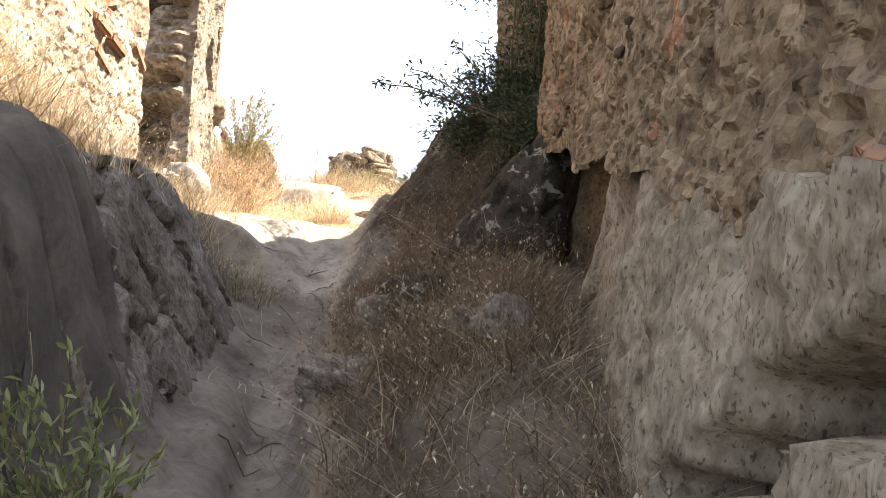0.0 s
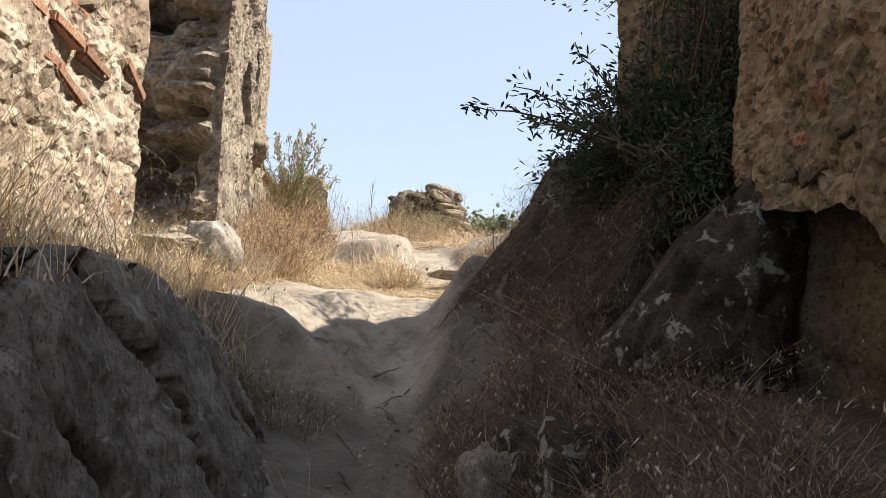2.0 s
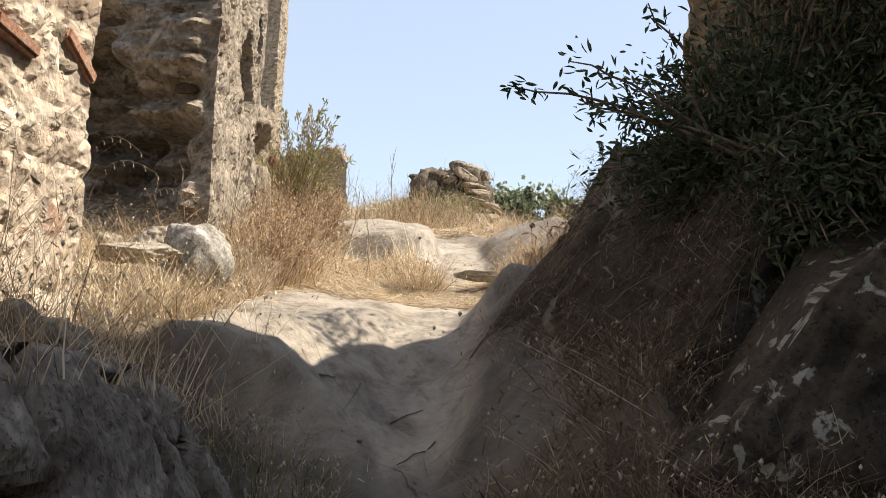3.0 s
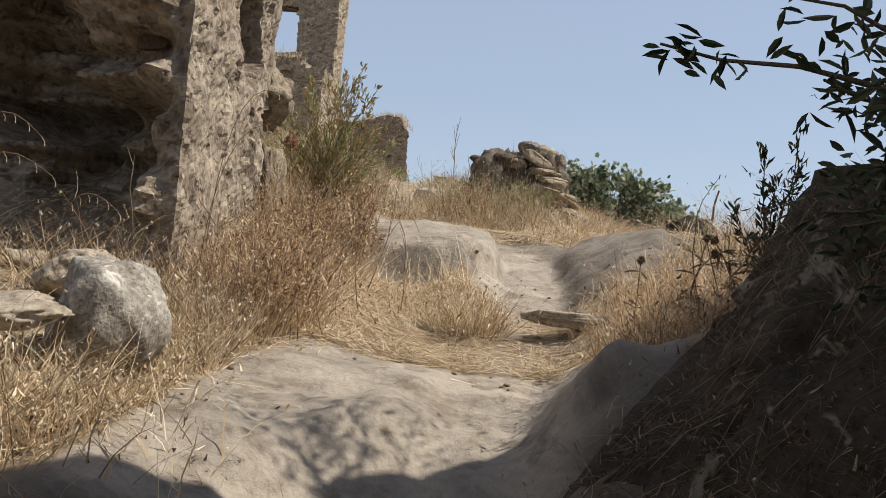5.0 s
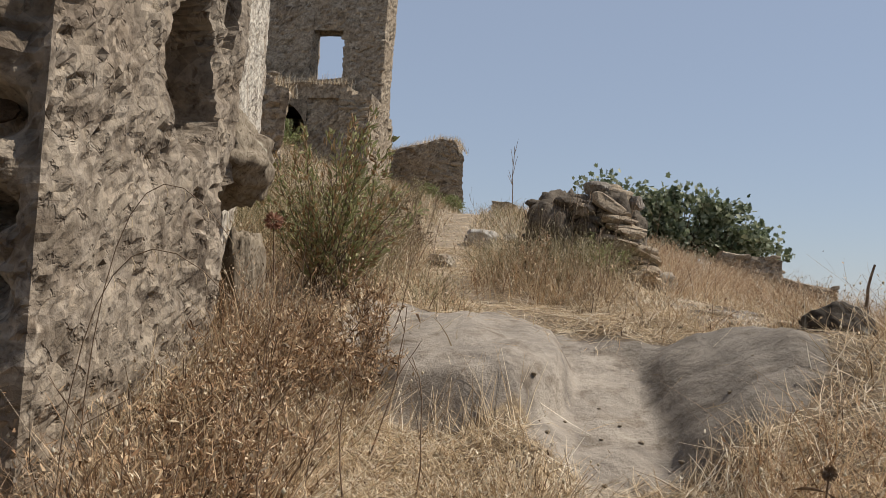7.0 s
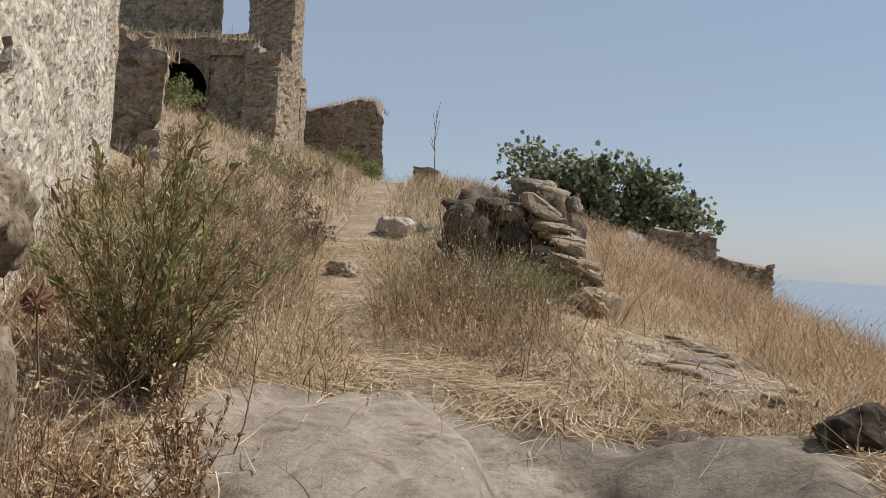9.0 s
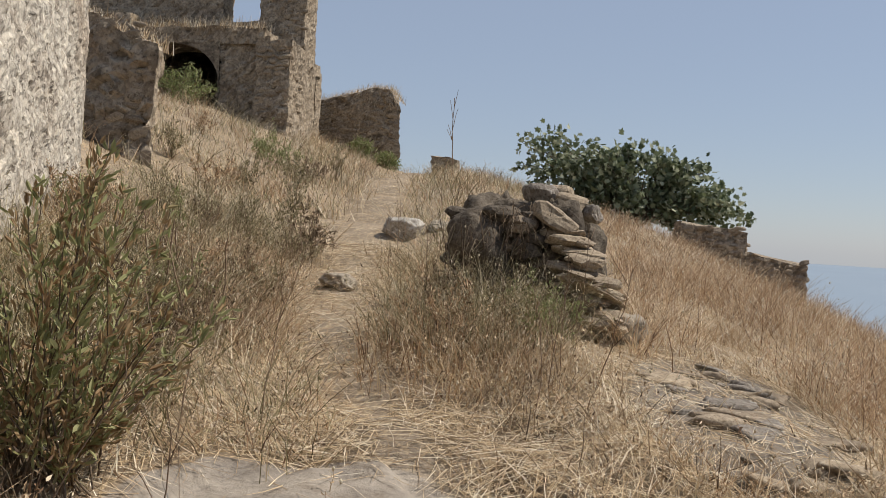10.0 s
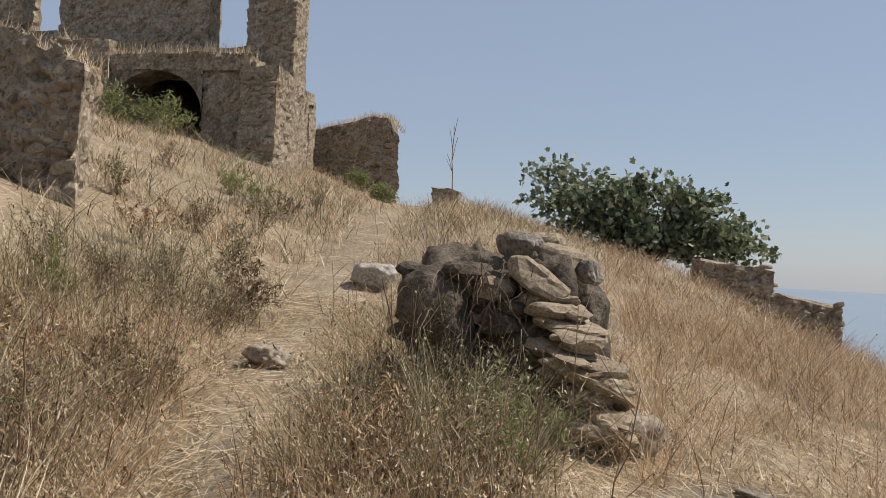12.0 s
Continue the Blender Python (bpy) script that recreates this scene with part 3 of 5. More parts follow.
    z = z + hump_rock * 0.06 * fbm(flat3(x, y, 3.0), 43, 3)
    z = z - 0.13 * smooth(1.0, 0.3, np.hypot((x + 0.5) / 0.6, (y - 11.0) / 0.6))
    z = z - 0.32 * smooth(1.0, 0.2, np.hypot((x - 0.32) / 0.42, (y - 5.4) / 0.65))
    # away from the place the hill falls to the sea
    away = np.maximum(0, np.hypot(np.maximum(np.abs(x + 4) - 16, 0), np.maximum(np.abs(y - 15) - 32, 0)))
    z = z - 0.45 * away
    return np.maximum(z, -75).reshape(shape)


def land_at(x, y):
    return float(land(np.array([x]), np.array([y]))[0])


def rockness(x, y):
    x, y = np.broadcast_arrays(np.asarray(x, float), np.asarray(y, float))
    s = x - path_x(y)
    gorge = smooth(6.2, 5.6, y) * smooth(-1.15, -0.9, s) * smooth(0.32, 0.1, s)
    bowl = smooth(5.3, 5.8, y) * smooth(8.15, 7.85, y) * smooth(-1.0, -0.8, s) * smooth(0.85, 0.45, s)
    two = smooth(1.05, 0.9, np.hypot((x + 1.75) / 0.62, (y - 10.2) / 0.92)) + smooth(1.1, 0.9, np.hypot((x + 0.6) / 0.52, (y - 10.1) / 0.8)) + smooth(0.4, 0.25, np.abs(s)) * smooth(9.1, 9.4, y) * smooth(11.0, 10.7, y)
    shelf = 0.5 * smooth(1.1, 0.8, np.hypot((x + 0.25) / 0.6, (y - 12.3) / 1.3))
    return np.clip(np.maximum.reduce([gorge, bowl, two, shelf]), 0, 1)


def dark_rock_and_shade(x, y):
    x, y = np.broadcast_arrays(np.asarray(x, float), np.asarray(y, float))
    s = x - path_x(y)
    # Gorge, bowl and hump: shade put in the colour; second slab, shelf: darker rock.
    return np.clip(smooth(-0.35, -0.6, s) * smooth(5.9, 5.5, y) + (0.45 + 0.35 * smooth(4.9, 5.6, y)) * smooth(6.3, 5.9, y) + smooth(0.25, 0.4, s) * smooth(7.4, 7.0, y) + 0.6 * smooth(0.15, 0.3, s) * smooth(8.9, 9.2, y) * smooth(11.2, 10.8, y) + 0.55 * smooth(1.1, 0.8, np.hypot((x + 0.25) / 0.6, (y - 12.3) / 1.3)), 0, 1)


def dusty(x, y):
    x, y = np.broadcast_arrays(np.asarray(x, float), np.asarray(y, float))
    s = np.abs(x - path_x(y))
    return np.clip(smooth(0.3, 0.06, s + 0.1 * fbm(flat3(x, y, 2.5), 66, 3).reshape(s.shape)) * (0.15 + 0.65 * smooth(11.5, 10.5, y) + 0.2 * smooth(16.5, 13, y)) + 0.5 * smooth(1.1, 0.3, s) * smooth(7.6, 8.2, y) * smooth(9.4, 9.0, y), 0, 1)


def spread(fine, low, high, reach):
    """Grid lines: the fine ones from low to high, then wider and wider out to reach on both sides."""
    mid = np.arange(low, high, fine)
    grow = fine * 1.22 ** np.arange(0, 70)
    out = np.cumsum(grow)
    out = out[out < reach]
    return np.concatenate([(low - out)[::-1], mid, mid[-1] + out])


gx = np.concatenate([spread(0.04, -2.7, 1.0, 0.6)])
gx = np.unique(np.round(np.concatenate([gx, np.arange(-9, 6, 0.14), spread(0.4, -20, 12, 4800)]), 3))
gy = np.unique(np.round(np.concatenate([np.arange(0.8, 12.2, 0.045), np.arange(-3, 34, 0.14), spread(0.5, -8, 45, 4800)]), 3))
GX, GY = np.meshgrid(gx, gy)
GZ = land(GX, GY)
ground_me = array_mesh("ground", np.stack([GX.ravel(), GY.ravel(), GZ.ravel()], 1), grid_loops(len(gx), len(gy)).ravel(), np.full((len(gx) - 1) * (len(gy) - 1), 4))
point_values(ground_me, "rock", rockness(GX, GY).ravel())
point_values(ground_me, "bank", dark_rock_and_shade(GX, GY).ravel())
point_values(ground_me, "dust", dusty(GX, GY).ravel())
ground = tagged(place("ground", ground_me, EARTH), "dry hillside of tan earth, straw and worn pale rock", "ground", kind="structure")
bm = bmesh.new()
bmesh.ops.create_circle(bm, cap_ends=True, radius=4850, segments=96)
for v in bm.verts:
    v.co.z = -60
sea = part("water", bm, SEA, None)
tagged(sea, "hazy blue-grey sea far below the hill", "sea", kind="structure")


# ---- the ruined walls beside the way ----
# Taller return beyond y 5.2 is unseen, added to shade the bank and bowl.
wall_right = masonry("wall_right", [(1.9, 0.2), (1.9, 7.2), (1.0, 7.2), (0.82, 5.2), (0.52, 5.02), (0.6, 3.2), (0.62, 0.2)],
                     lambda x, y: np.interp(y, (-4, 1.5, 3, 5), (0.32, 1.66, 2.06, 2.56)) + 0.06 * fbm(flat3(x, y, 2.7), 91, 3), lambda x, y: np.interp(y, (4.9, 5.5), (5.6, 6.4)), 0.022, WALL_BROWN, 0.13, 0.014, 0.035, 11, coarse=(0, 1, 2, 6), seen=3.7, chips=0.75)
tagged(wall_right, "tall shaded wall of crumbling brown rubble and mortar above rock", "wall", kind="structure")
rock_right = masonry("rock_face", [(1.9, -0.2), (1.9, 3.25), (0.66, 3.2), (0.66, -0.2)], lambda x, y: land(x, y) - 0.4, lambda x, y: np.interp(y, (-4, 1.5, 3.2), (0.5, 1.8, 2.2)), 0.028, ROCK_TALL, 0.3, 0.03, 0.06, 12, coarse=(0, 1, 3), chips=0.9, hollows=((0.66, 1.0, 1.5, 0.17, 0.07, 0.26), (0.66, 1.2, 1.43, 0.17, 0.075, 0.26), (0.66, 1.4, 1.39, 0.17, 0.075, 0.26), (0.66, 1.55, 1.28, 0.17, 0.075, 0.26), (0.66, 1.75, 1.18, 0.17, 0.075, 0.26)),
                     lean=lambda x, y, z: (np.where(x < 1, -0.06 - 0.16 * np.maximum(1.9 - z, 0), 0), np.where(y > 2.9, np.maximum(2.15 - z, 0) * 0.9, 0)), squash=0.5, ragged=0.04, rake=0.12)
tagged(rock_right, "big pale rock face with upright weathering streaks", "rock", kind="structure")
clay = masonry("clay_bank", [(1.9, 2.9), (1.9, 5.6), (0.64, 5.45), (0.88, 4.6), (0.95, 2.9)], 0.8, 2.7, 0.04, BANK_EARTH, 0.4, 0.03, 0.12, 13, coarse=(0, 1), chips=1.0)
tagged(clay, "hollowed bank of brown clay under the wall", "bank", kind="structure")
rock_bank = masonry("rock_bank", [(-0.92, 0.8), (-1.05, 3.0), (-1.12, 4.4), (-1.42, 5.5), (-2.0, 5.45), (-2.0, 0.8)], lambda x, y: land(x, y) - 0.35, lambda x, y: np.interp(y, (0.8, 3.0, 4.4, 5.0, 5.5), (1.75, 2.2, 2.2, 2.12, 1.95)) + 0.1 * np.clip(-1.5 - x, -1, 1), 0.028, ROCK_BANK, 0.62, 0.1, 0.07, 15, cap=-0.45, rake=0.8,
                     lean=lambda x, y, z: (np.where(x > -1.75, -0.42 * np.maximum(z - path_z(y) - 0.1, 0), 0), 0.08 * value_noise(np.stack([x * 2, y * 2, z * 2], 1), 77)), squash=0.28, ragged=0.05, coarse=(4,), chips=0.4)
tagged(rock_bank, "steep grey rock bank split by upright cracks", "rock", kind="structure")
# Top is out of view, raised to keep sky light off the gorge.
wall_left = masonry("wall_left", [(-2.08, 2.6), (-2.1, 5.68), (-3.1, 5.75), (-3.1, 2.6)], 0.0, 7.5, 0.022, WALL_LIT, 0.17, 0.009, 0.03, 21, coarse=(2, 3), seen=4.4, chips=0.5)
tagged(wall_left, "sunlit ruined wall of rubble, lime mortar and broken bricks", "wall", kind="structure")
# Unseen upper part is made tall to shut out sky light.
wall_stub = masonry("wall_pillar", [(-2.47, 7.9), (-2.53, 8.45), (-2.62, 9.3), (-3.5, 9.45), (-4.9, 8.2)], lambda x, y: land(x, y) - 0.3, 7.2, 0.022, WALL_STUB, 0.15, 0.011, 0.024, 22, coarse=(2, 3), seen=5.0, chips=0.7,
                    lean=lambda x, y, z: (0 * x, np.where(y < 8.3, 1, 0) * (0.25 * smooth(3.75, 3.45, z) * smooth(-2.55, -2.85, x) + 0.3 * smooth(4.2, 4.35, z) * smooth(-2.85, -3.1, x) + 0.16 * fbm(np.stack([x * 1.2, x * 0, z * 8], 1), 71, 3) * smooth(-2.5, -2.62, x))),
                    hollows=((-3.05, 7.98, 3.1, 0.4, 0.45, 0.3), (-3.5, 8.0, 3.6, 0.45, 0.45, 0.6), (-3.0, 7.96, 4.4, 0.3, 0.1, 0.2), (-2.575, 8.84, 3.98, 0.19, 0.3, 0.6), (-2.6, 9.12, 4.35, 0.05, 0.22, 0.35), (-2.61, 9.25, 3.25, 0.1, 0.45, 0.5)))
tagged(wall_stub, "thick end of a ruined rubble wall with eroded hollows", "wall", kind="structure")
wall_pale = masonry("wall_pale", [(-2.9, 9.7), (-4.64, 13.62), (-5.4, 13.3), (-3.8, 9.5)], lambda x, y: land(x, y) - 0.3, 7.0, 0.028, WALL_PALE, 0.13, 0.009, 0.022, 23, chips=0.5, coarse=(1, 2, 3), seen=5.4, hollows=((-3.0, 9.95, 4.05, 0.07, 0.25, 0.15), (-3.1, 10.15, 4.3, 0.05, 0.12, 0.12)))
tagged(wall_pale, "pale plastered rubble wall leaning over dry grass", "wall", kind="structure")
# Lower back part to y 8.1 is unseen, added to shade the hump.
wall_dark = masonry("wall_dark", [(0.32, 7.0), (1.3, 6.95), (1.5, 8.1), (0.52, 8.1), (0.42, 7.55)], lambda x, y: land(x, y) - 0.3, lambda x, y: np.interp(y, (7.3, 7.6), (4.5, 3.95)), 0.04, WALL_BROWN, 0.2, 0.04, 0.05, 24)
tagged(wall_dark, "shaded rubble pillar half hidden by an evergreen bush", "wall", kind="structure")
wall_buttress = masonry("wall_buttress", [(-5.7, 16.5), (-6.55, 18.0), (-7.4, 18.2), (-8.2, 16.6)], lambda x, y: land(x, y) - 0.4, lambda x, y: np.interp(x, (-7.5, -5.5), (6.3, 5.72)), 0.07, WALL_FAR, 0.2, 0.06, 0.08, 25)
tagged(wall_buttress, "broken stub of a grey rubble wall on the slope", "wall", kind="structure")

# ---- the ruined house on the slope ----
ruin = tagged(new("ruined_house"), "roofless ruined house of grey rubble with empty window openings", "ruin")
ruin.location, ruin.scale = (-8.96, 28.05, 5.88), (1.06, 1.06, 1.06)


def ruin_piece(name, x0, x1, y0, y1, z0, z1, seed, stone=0.17, step=0.07):
    ob = masonry(name, [(x0, y0), (x1, y0), (x1, y1), (x0, y1)], z0, z1, step, WALL_FAR, stone, 0.035, 0.03, seed, ragged=0.05, chips=1.0, coarse=(2,))
    ob.parent = ruin
    ob.matrix_parent_inverse = Matrix.Translation((8.5, -27, -5.8))
    return ob


ruin_piece("wall", -8.86, -7.78, 27, 27.8, 5.2, 11.6, 41)
ruin_piece("wall", -13.45, -9.8, 27, 27.6, 7.95, 11.6, 42)
ruin_piece("wall", -13.45, -11.6, 27.06, 27.6, 5.4, 8.0, 52)
ruin_piece("wall", -12.3, -11.7, 27.62, 30.6, 5.0, 8.1, 53)
ruin_piece("wall", -9.3, -8.7, 27.62, 30.6, 5.0, 8.1, 54)
ruin_piece("wall", -12.3, -8.7, 30.6, 31.1, 5.0, 8.1, 55)
ruin_piece("vault", -12.3, -8.7, 27.58, 31.0, 7.98, 8.3, 56)
ruin_piece("wall", -20, -14.42, 27, 27.6, 5.4, 11.2, 43)
ruin_piece("sill_wall", -9.84, -8.82, 27.02, 27.58, 5.4, 8.58, 44)
ruin_piece("lintel", -9.9, -8.8, 27.02, 27.58, 9.86, 11.5, 45)
ruin_piece("sill_wall", -14.46, -13.42, 27.02, 27.58, 5.4, 8.95, 46)
ruin_piece("lintel", -14.5, -13.4, 27.02, 27.58, 10.6, 11.3, 47)
ruin_piece("wall", -9.42, -8.3, 26.2, 27.05, 5.2, 8.05, 48)
ruin_piece("wall", -15, -11.55, 26.0, 27.05, 5.2, 8.45, 49)
ruin_piece("vault", -12.9, -8.35, 26.1, 27.05, 7.86, 8.2, 50)
ruin_piece("buttress", -8.5, -7.72, 26.0, 27.1, 5.0, 7.9, 51)
# the arch: one ring of wall over the dark opening
arc = np.linspace(0, np.pi, 19)
bm = bmesh.new()
near = [[bm.verts.new((-10.48 + 1.06 * math.cos(a), y, z)) for z in (6.95 + 0.9 * math.sin(a), 7.95)] for a in arc for y in (26.12,)]
back = [[bm.verts.new((v.co.x, 26.95, v.co.z)) for v in pair] for pair in near]
for k in range(len(arc) - 1):
    bm.faces.new((near[k][0], near[k + 1][0], near[k + 1][1], near[k][1]))
    bm.faces.new((near[k + 1][0], near[k][0], back[k][0], back[k + 1][0]))
    bm.faces.new((near[k][1], near[k + 1][1], back[k + 1][1], back[k][1]))
arch = part("arch", bm, WALL_FAR, ruin)
arch.matrix_parent_inverse = Matrix.Translation((8.5, -27, -5.8))

block = tagged(masonry("ruined_outbuilding", [(-10.2, 33), (-6.88, 33), (-7.9, 35.5), (-10.2, 36)], lambda x, y: land(x, y) - 0.5, lambda x, y: np.interp(x, (-10.2, -7.7, -7.2, -6.85), (7.45, 8.1, 8.05, 7.3)), 0.07, WALL_FAR, 0.18, 0.04, 0.06, 61, ragged=0.05, chips=1.0, coarse=(1, 2, 3)),
               "squat grey rubble building with dry grass on its roof", "ruin")
stump = tagged(masonry("wall_remnant", [(-5.85, 33), (-5.1, 33), (-5.1, 33.7), (-5.85, 33.7)], 4.6, 6.05, 0.08, WALL_FAR, 0.2, 0.05, 0.06, 62), "small stump of a rubble wall on the ridge", "wall", kind="structure")
far_a = tagged(masonry("wall_terrace", [(0.55, 24.2), (1.66, 24), (1.75, 25), (0.5, 25.2)], 2.6, lambda x, y: np.interp(x, (0.5, 1.7), (4.36, 4.2)), 0.06, WALL_FAR, 0.16, 0.045, 0.05, 63, squash=2.4, ragged=0.05), "dark dry-stone terrace wall beside the fig tree", "wall", kind="structure")
far_b = tagged(masonry("wall_terrace_low", [(1.68, 24.05), (2.72, 24), (2.75, 24.8), (1.7, 24.85)], 2.2, lambda x, y: np.interp(x, (1.6, 2.7), (3.86, 3.68)), 0.06, WALL_FAR, 0.16, 0.045, 0.05, 64, squash=2.4, ragged=0.05), "low dry-stone terrace wall ending over the slope", "wall", kind="structure")


# ---- grass and weeds ----
def blocked(x, y):
    """Where a wall or the trodden way leaves no room for plants."""
    inside = ((x < -2.02) & (y < 5.75)) | ((y > 7.85) & (y < 13.7) & (x < np.interp(y, (7.85, 9.3, 9.7, 13.6), (-2.47, -2.62, -2.9, -4.64)))) | ((x > 0.5) & (y < 5.1))
    inside |= (x < -7.7) & (y > 25.9) & (y < 27.8) | (x < -6.8) & (y > 32.9) & (y < 36) | (x < -5.6) & (y > 16.4) & (y < 18.2)
    return inside


def sown(n, xr, yr, seed, bare_rock=0.03, way=0.22, patch=0.0, patch_size=0.8, cover=0.1):
    """Chance spots on the ground between xr and yr, thinned over rock, on the way and between patches."""
    rng = np.random.default_rng(seed)
    x, y = rng.uniform(*xr, n), rng.uniform(*yr, n)
    keep = ~blocked(x, y)
    rock = rockness(x, y)
    chance = np.where(rock > 0.4, bare_rock, 1.0) * smooth(way * 0.6, way * 1.5, np.abs(x - path_x(y)) + 0.06 * fbm(flat3(x, y, 3), 4, 2))
    if patch:
        chance = chance * smooth(-patch, patch, fbm(flat3(x, y, 1 / patch_size), seed, 3) + cover)
    keep &= rng.uniform(size=n) < chance
    x, y = x[keep], y[keep]
    return np.stack([x, y, land(x, y) - 0.01], 1), rng


def meadow(name, n, xr, yr, low, high, width, material, seed, label, lean=0.6, bend=0.6, heads=0.0, twigs=0.45, **kw):
    """One sheet of standing grass: many single blades, some with a pale seedhead."""
    base, rng = sown(n, xr, yr, seed, **kw)
    k = len(base)
    h = rng.uniform(low, high, k) * (0.75 + 0.35 * fbm(base * 1.3, seed + 1, 2))
    h = np.maximum(h, low * 0.6)
    a = rng.uniform(0, 2 * np.pi, k)
    out = np.stack([np.cos(a), np.sin(a), np.zeros(k)], 1)
    tip = base + out * (h * rng.uniform(0, lean, k))[:, None] + np.array((0, 0, 1)) * h[:, None]
    bow = out * (h * rng.uniform(0, bend, k))[:, None] - np.array((0, 0, 1)) * (h * rng.uniform(0, bend * 0.5, k))[:, None]
    ob = strips(name, *twigged(base, tip, rng.uniform(0.6, 1.3, k) * width, bow, h, rng, twigs), material, seed=seed)
    tagged(ob, label, "grass", kind="stuff")
    if heads:
        pick = rng.uniform(size=k) < heads
        puffs(name.replace("grass", "seedheads") if "grass" in name else "seedheads", (tip + bow)[pick], rng.uniform(0.003, 0.007, pick.sum()) * max(1, width / 0.005), SEED, "pale dry seedheads on the grass tips")
    return ob


def twigged(base, tip, wide, bow, h, rng, share, each=4):
    """The stalks with short side shoots and small leaf flecks on a share of them."""
    pick = np.repeat(np.nonzero(rng.uniform(size=len(base)) < share)[0], each)
    m = len(pick)
    if not m:
        return base, tip, wide, bow
    u = rng.uniform(0.3, 1.0, m)[:, None]
    at = base[pick] + (tip - base)[pick] * u + bow[pick] * u * u
    way = rng.normal(size=(m, 3)) * np.array((1, 1, 0.7)) + np.array((0, 0, 0.5))
    way /= np.linalg.norm(way, axis=1)[:, None]
    end = at + way * (h[pick] * rng.uniform(0.08, 0.3, m))[:, None]
    fleck = np.nonzero(rng.uniform(size=m) < 0.6)[0]
    fend = end[fleck] + rng.normal(size=(len(fleck), 3)) * 0.011
    return (np.concatenate([base, at, end[fleck]]), np.concatenate([tip, end, fend]), np.concatenate([wide, wide[pick] * 0.6, wide[pick][fleck] * 1.9]),
            np.concatenate([bow, rng.normal(size=(m, 3)) * 0.012, np.zeros((len(fleck), 3))]))


def puffs(name, at, radius, material, label):
    n = len(at)
    shape = np.array(((1, 0, 0), (0, 1, 0), (-1, 0, 0), (0, -1, 0), (0, 0, 1.5), (0, 0, -1.5)))
    co = (at[:, None] + radius[:, None, None] * shape[None]).reshape(-1, 3)
    one = np.array(((0, 1, 4), (1, 2, 4), (2, 3, 4), (3, 0, 4), (1, 0, 5), (2, 1, 5), (3, 2, 5), (0, 3, 5)))
    loops = (np.arange(n)[:, None, None] * 6 + one[None]).reshape(-1)
    ob = place(name, array_mesh(name, co, loops, np.full(n * 8, 3)), material)
    return tagged(ob, label, "seedheads", kind="stuff")


def litter(name, n, xr, yr, material, seed, label, length=(0.06, 0.26), **kw):
    base, rng = sown(n, xr, yr, seed, **kw)
    k = len(base)
    a, L = rng.uniform(0, 2 * np.pi, k), rng.uniform(*length, k)
    tip = base + np.stack([np.cos(a) * L, np.sin(a) * L, np.zeros(k)], 1)
    tip[:, 2] = land(tip[:, 0], tip[:, 1]) + rng.uniform(0.0, 0.035, k)
    base[:, 2] += 0.018
    side = np.stack([-np.sin(a), np.cos(a), rng.uniform(-0.6, 0.6, k)], 1)
    bow = np.stack([-np.sin(a), np.cos(a), np.zeros(k)], 1) * (L * rng.uniform(-0.25, 0.25, k))[:, None]
    ob = strips(name, base, tip, rng.uniform(0.002, 0.005, k), bow, material, levels=3, seed=seed, flat_way=side)
    return tagged(ob, label, "straw", kind="stuff")


meadow("grass", 5500, (-2.12, -1.55), (2.4, 6.6), 0.12, 0.46, 0.0045, STRAW, 101, "tall dry golden grass above the rock bank", heads=0.1, bare_rock=0.15, lean=0.9)
meadow("grass", 1500, (-2.1, -1.0), (4.8, 6.4), 0.08, 0.22, 0.0045, STRAW, 119, "thin dry grass on the bank", heads=0.06, bare_rock=0.03, lean=1.2, patch=0.3)
meadow("grass", 3500, (-1.9, -0.5), (7.6, 9.3), 0.03, 0.12, 0.0045, STRAW, 128, "flattened dry straw before the second slab", lean=2.2, way=0.1, bare_rock=0.02, patch=0.4, patch_size=0.5)
meadow("grass", 5500, (-2.7, -1.9), (7.3, 9.6), 0.08, 0.42, 0.0045, STRAW, 102, "dense dry golden grass at the foot of the wall", heads=0.16, patch=0.4, lean=1.0)
meadow("grass", 2200, (-2.8, -1.92), (7.2, 10.0), 0.15, 0.5, 0.004, STRAW_RED, 103, "tall russet grass along the ruined wall", heads=0.1, patch=0.3, lean=0.7)
meadow("grass", 2600, (-3.9, -2.25), (6.5, 7.95), 0.06, 0.3, 0.0045, STRAW, 135, "dry straw before the shaded wall face", heads=0.06, lean=1.3, patch=0.3)
litter("straw", 4000, (-3.8, -1.8), (6.2, 8.0), STRAW, 136, "fallen straw before the shaded wall face", bare_rock=0.1)
meadow("grass", 2200, (-2.2, -1.75), (6.2, 7.4), 0.06, 0.26, 0.0045, STRAW, 120, "dry grass round the grey boulder", heads=0.06, lean=1.0)
meadow("grass", 3000, (-1.9, 0.3), (8.1, 9.5), 0.04, 0.2, 0.0045, STRAW, 104, "short dry grass before the second slab", heads=0.06, patch=0.15, patch_size=0.3, cover=-0.15, way=0.14, lean=1.5)
meadow("grass", 15000, (-0.75, 0.6), (1.2, 6.3), 0.05, 0.32, 0.0045, DEAD_WEED, 105, "dead russet weeds on the shaded bank", heads=0.03, lean=1.9, bend=0.9, way=0.24, patch=0.7, cover=0.45, patch_size=0.5, twigs=0.7)
meadow("grass", 1300, (-0.65, 0.6), (1.2, 6.4), 0.1, 0.34, 0.0035, STRAW, 137, "pale straw stalks tangled on the shaded bank", bare_rock=0.2, heads=0.35, lean=2.2, bend=1.1, way=0.26, twigs=0.9)
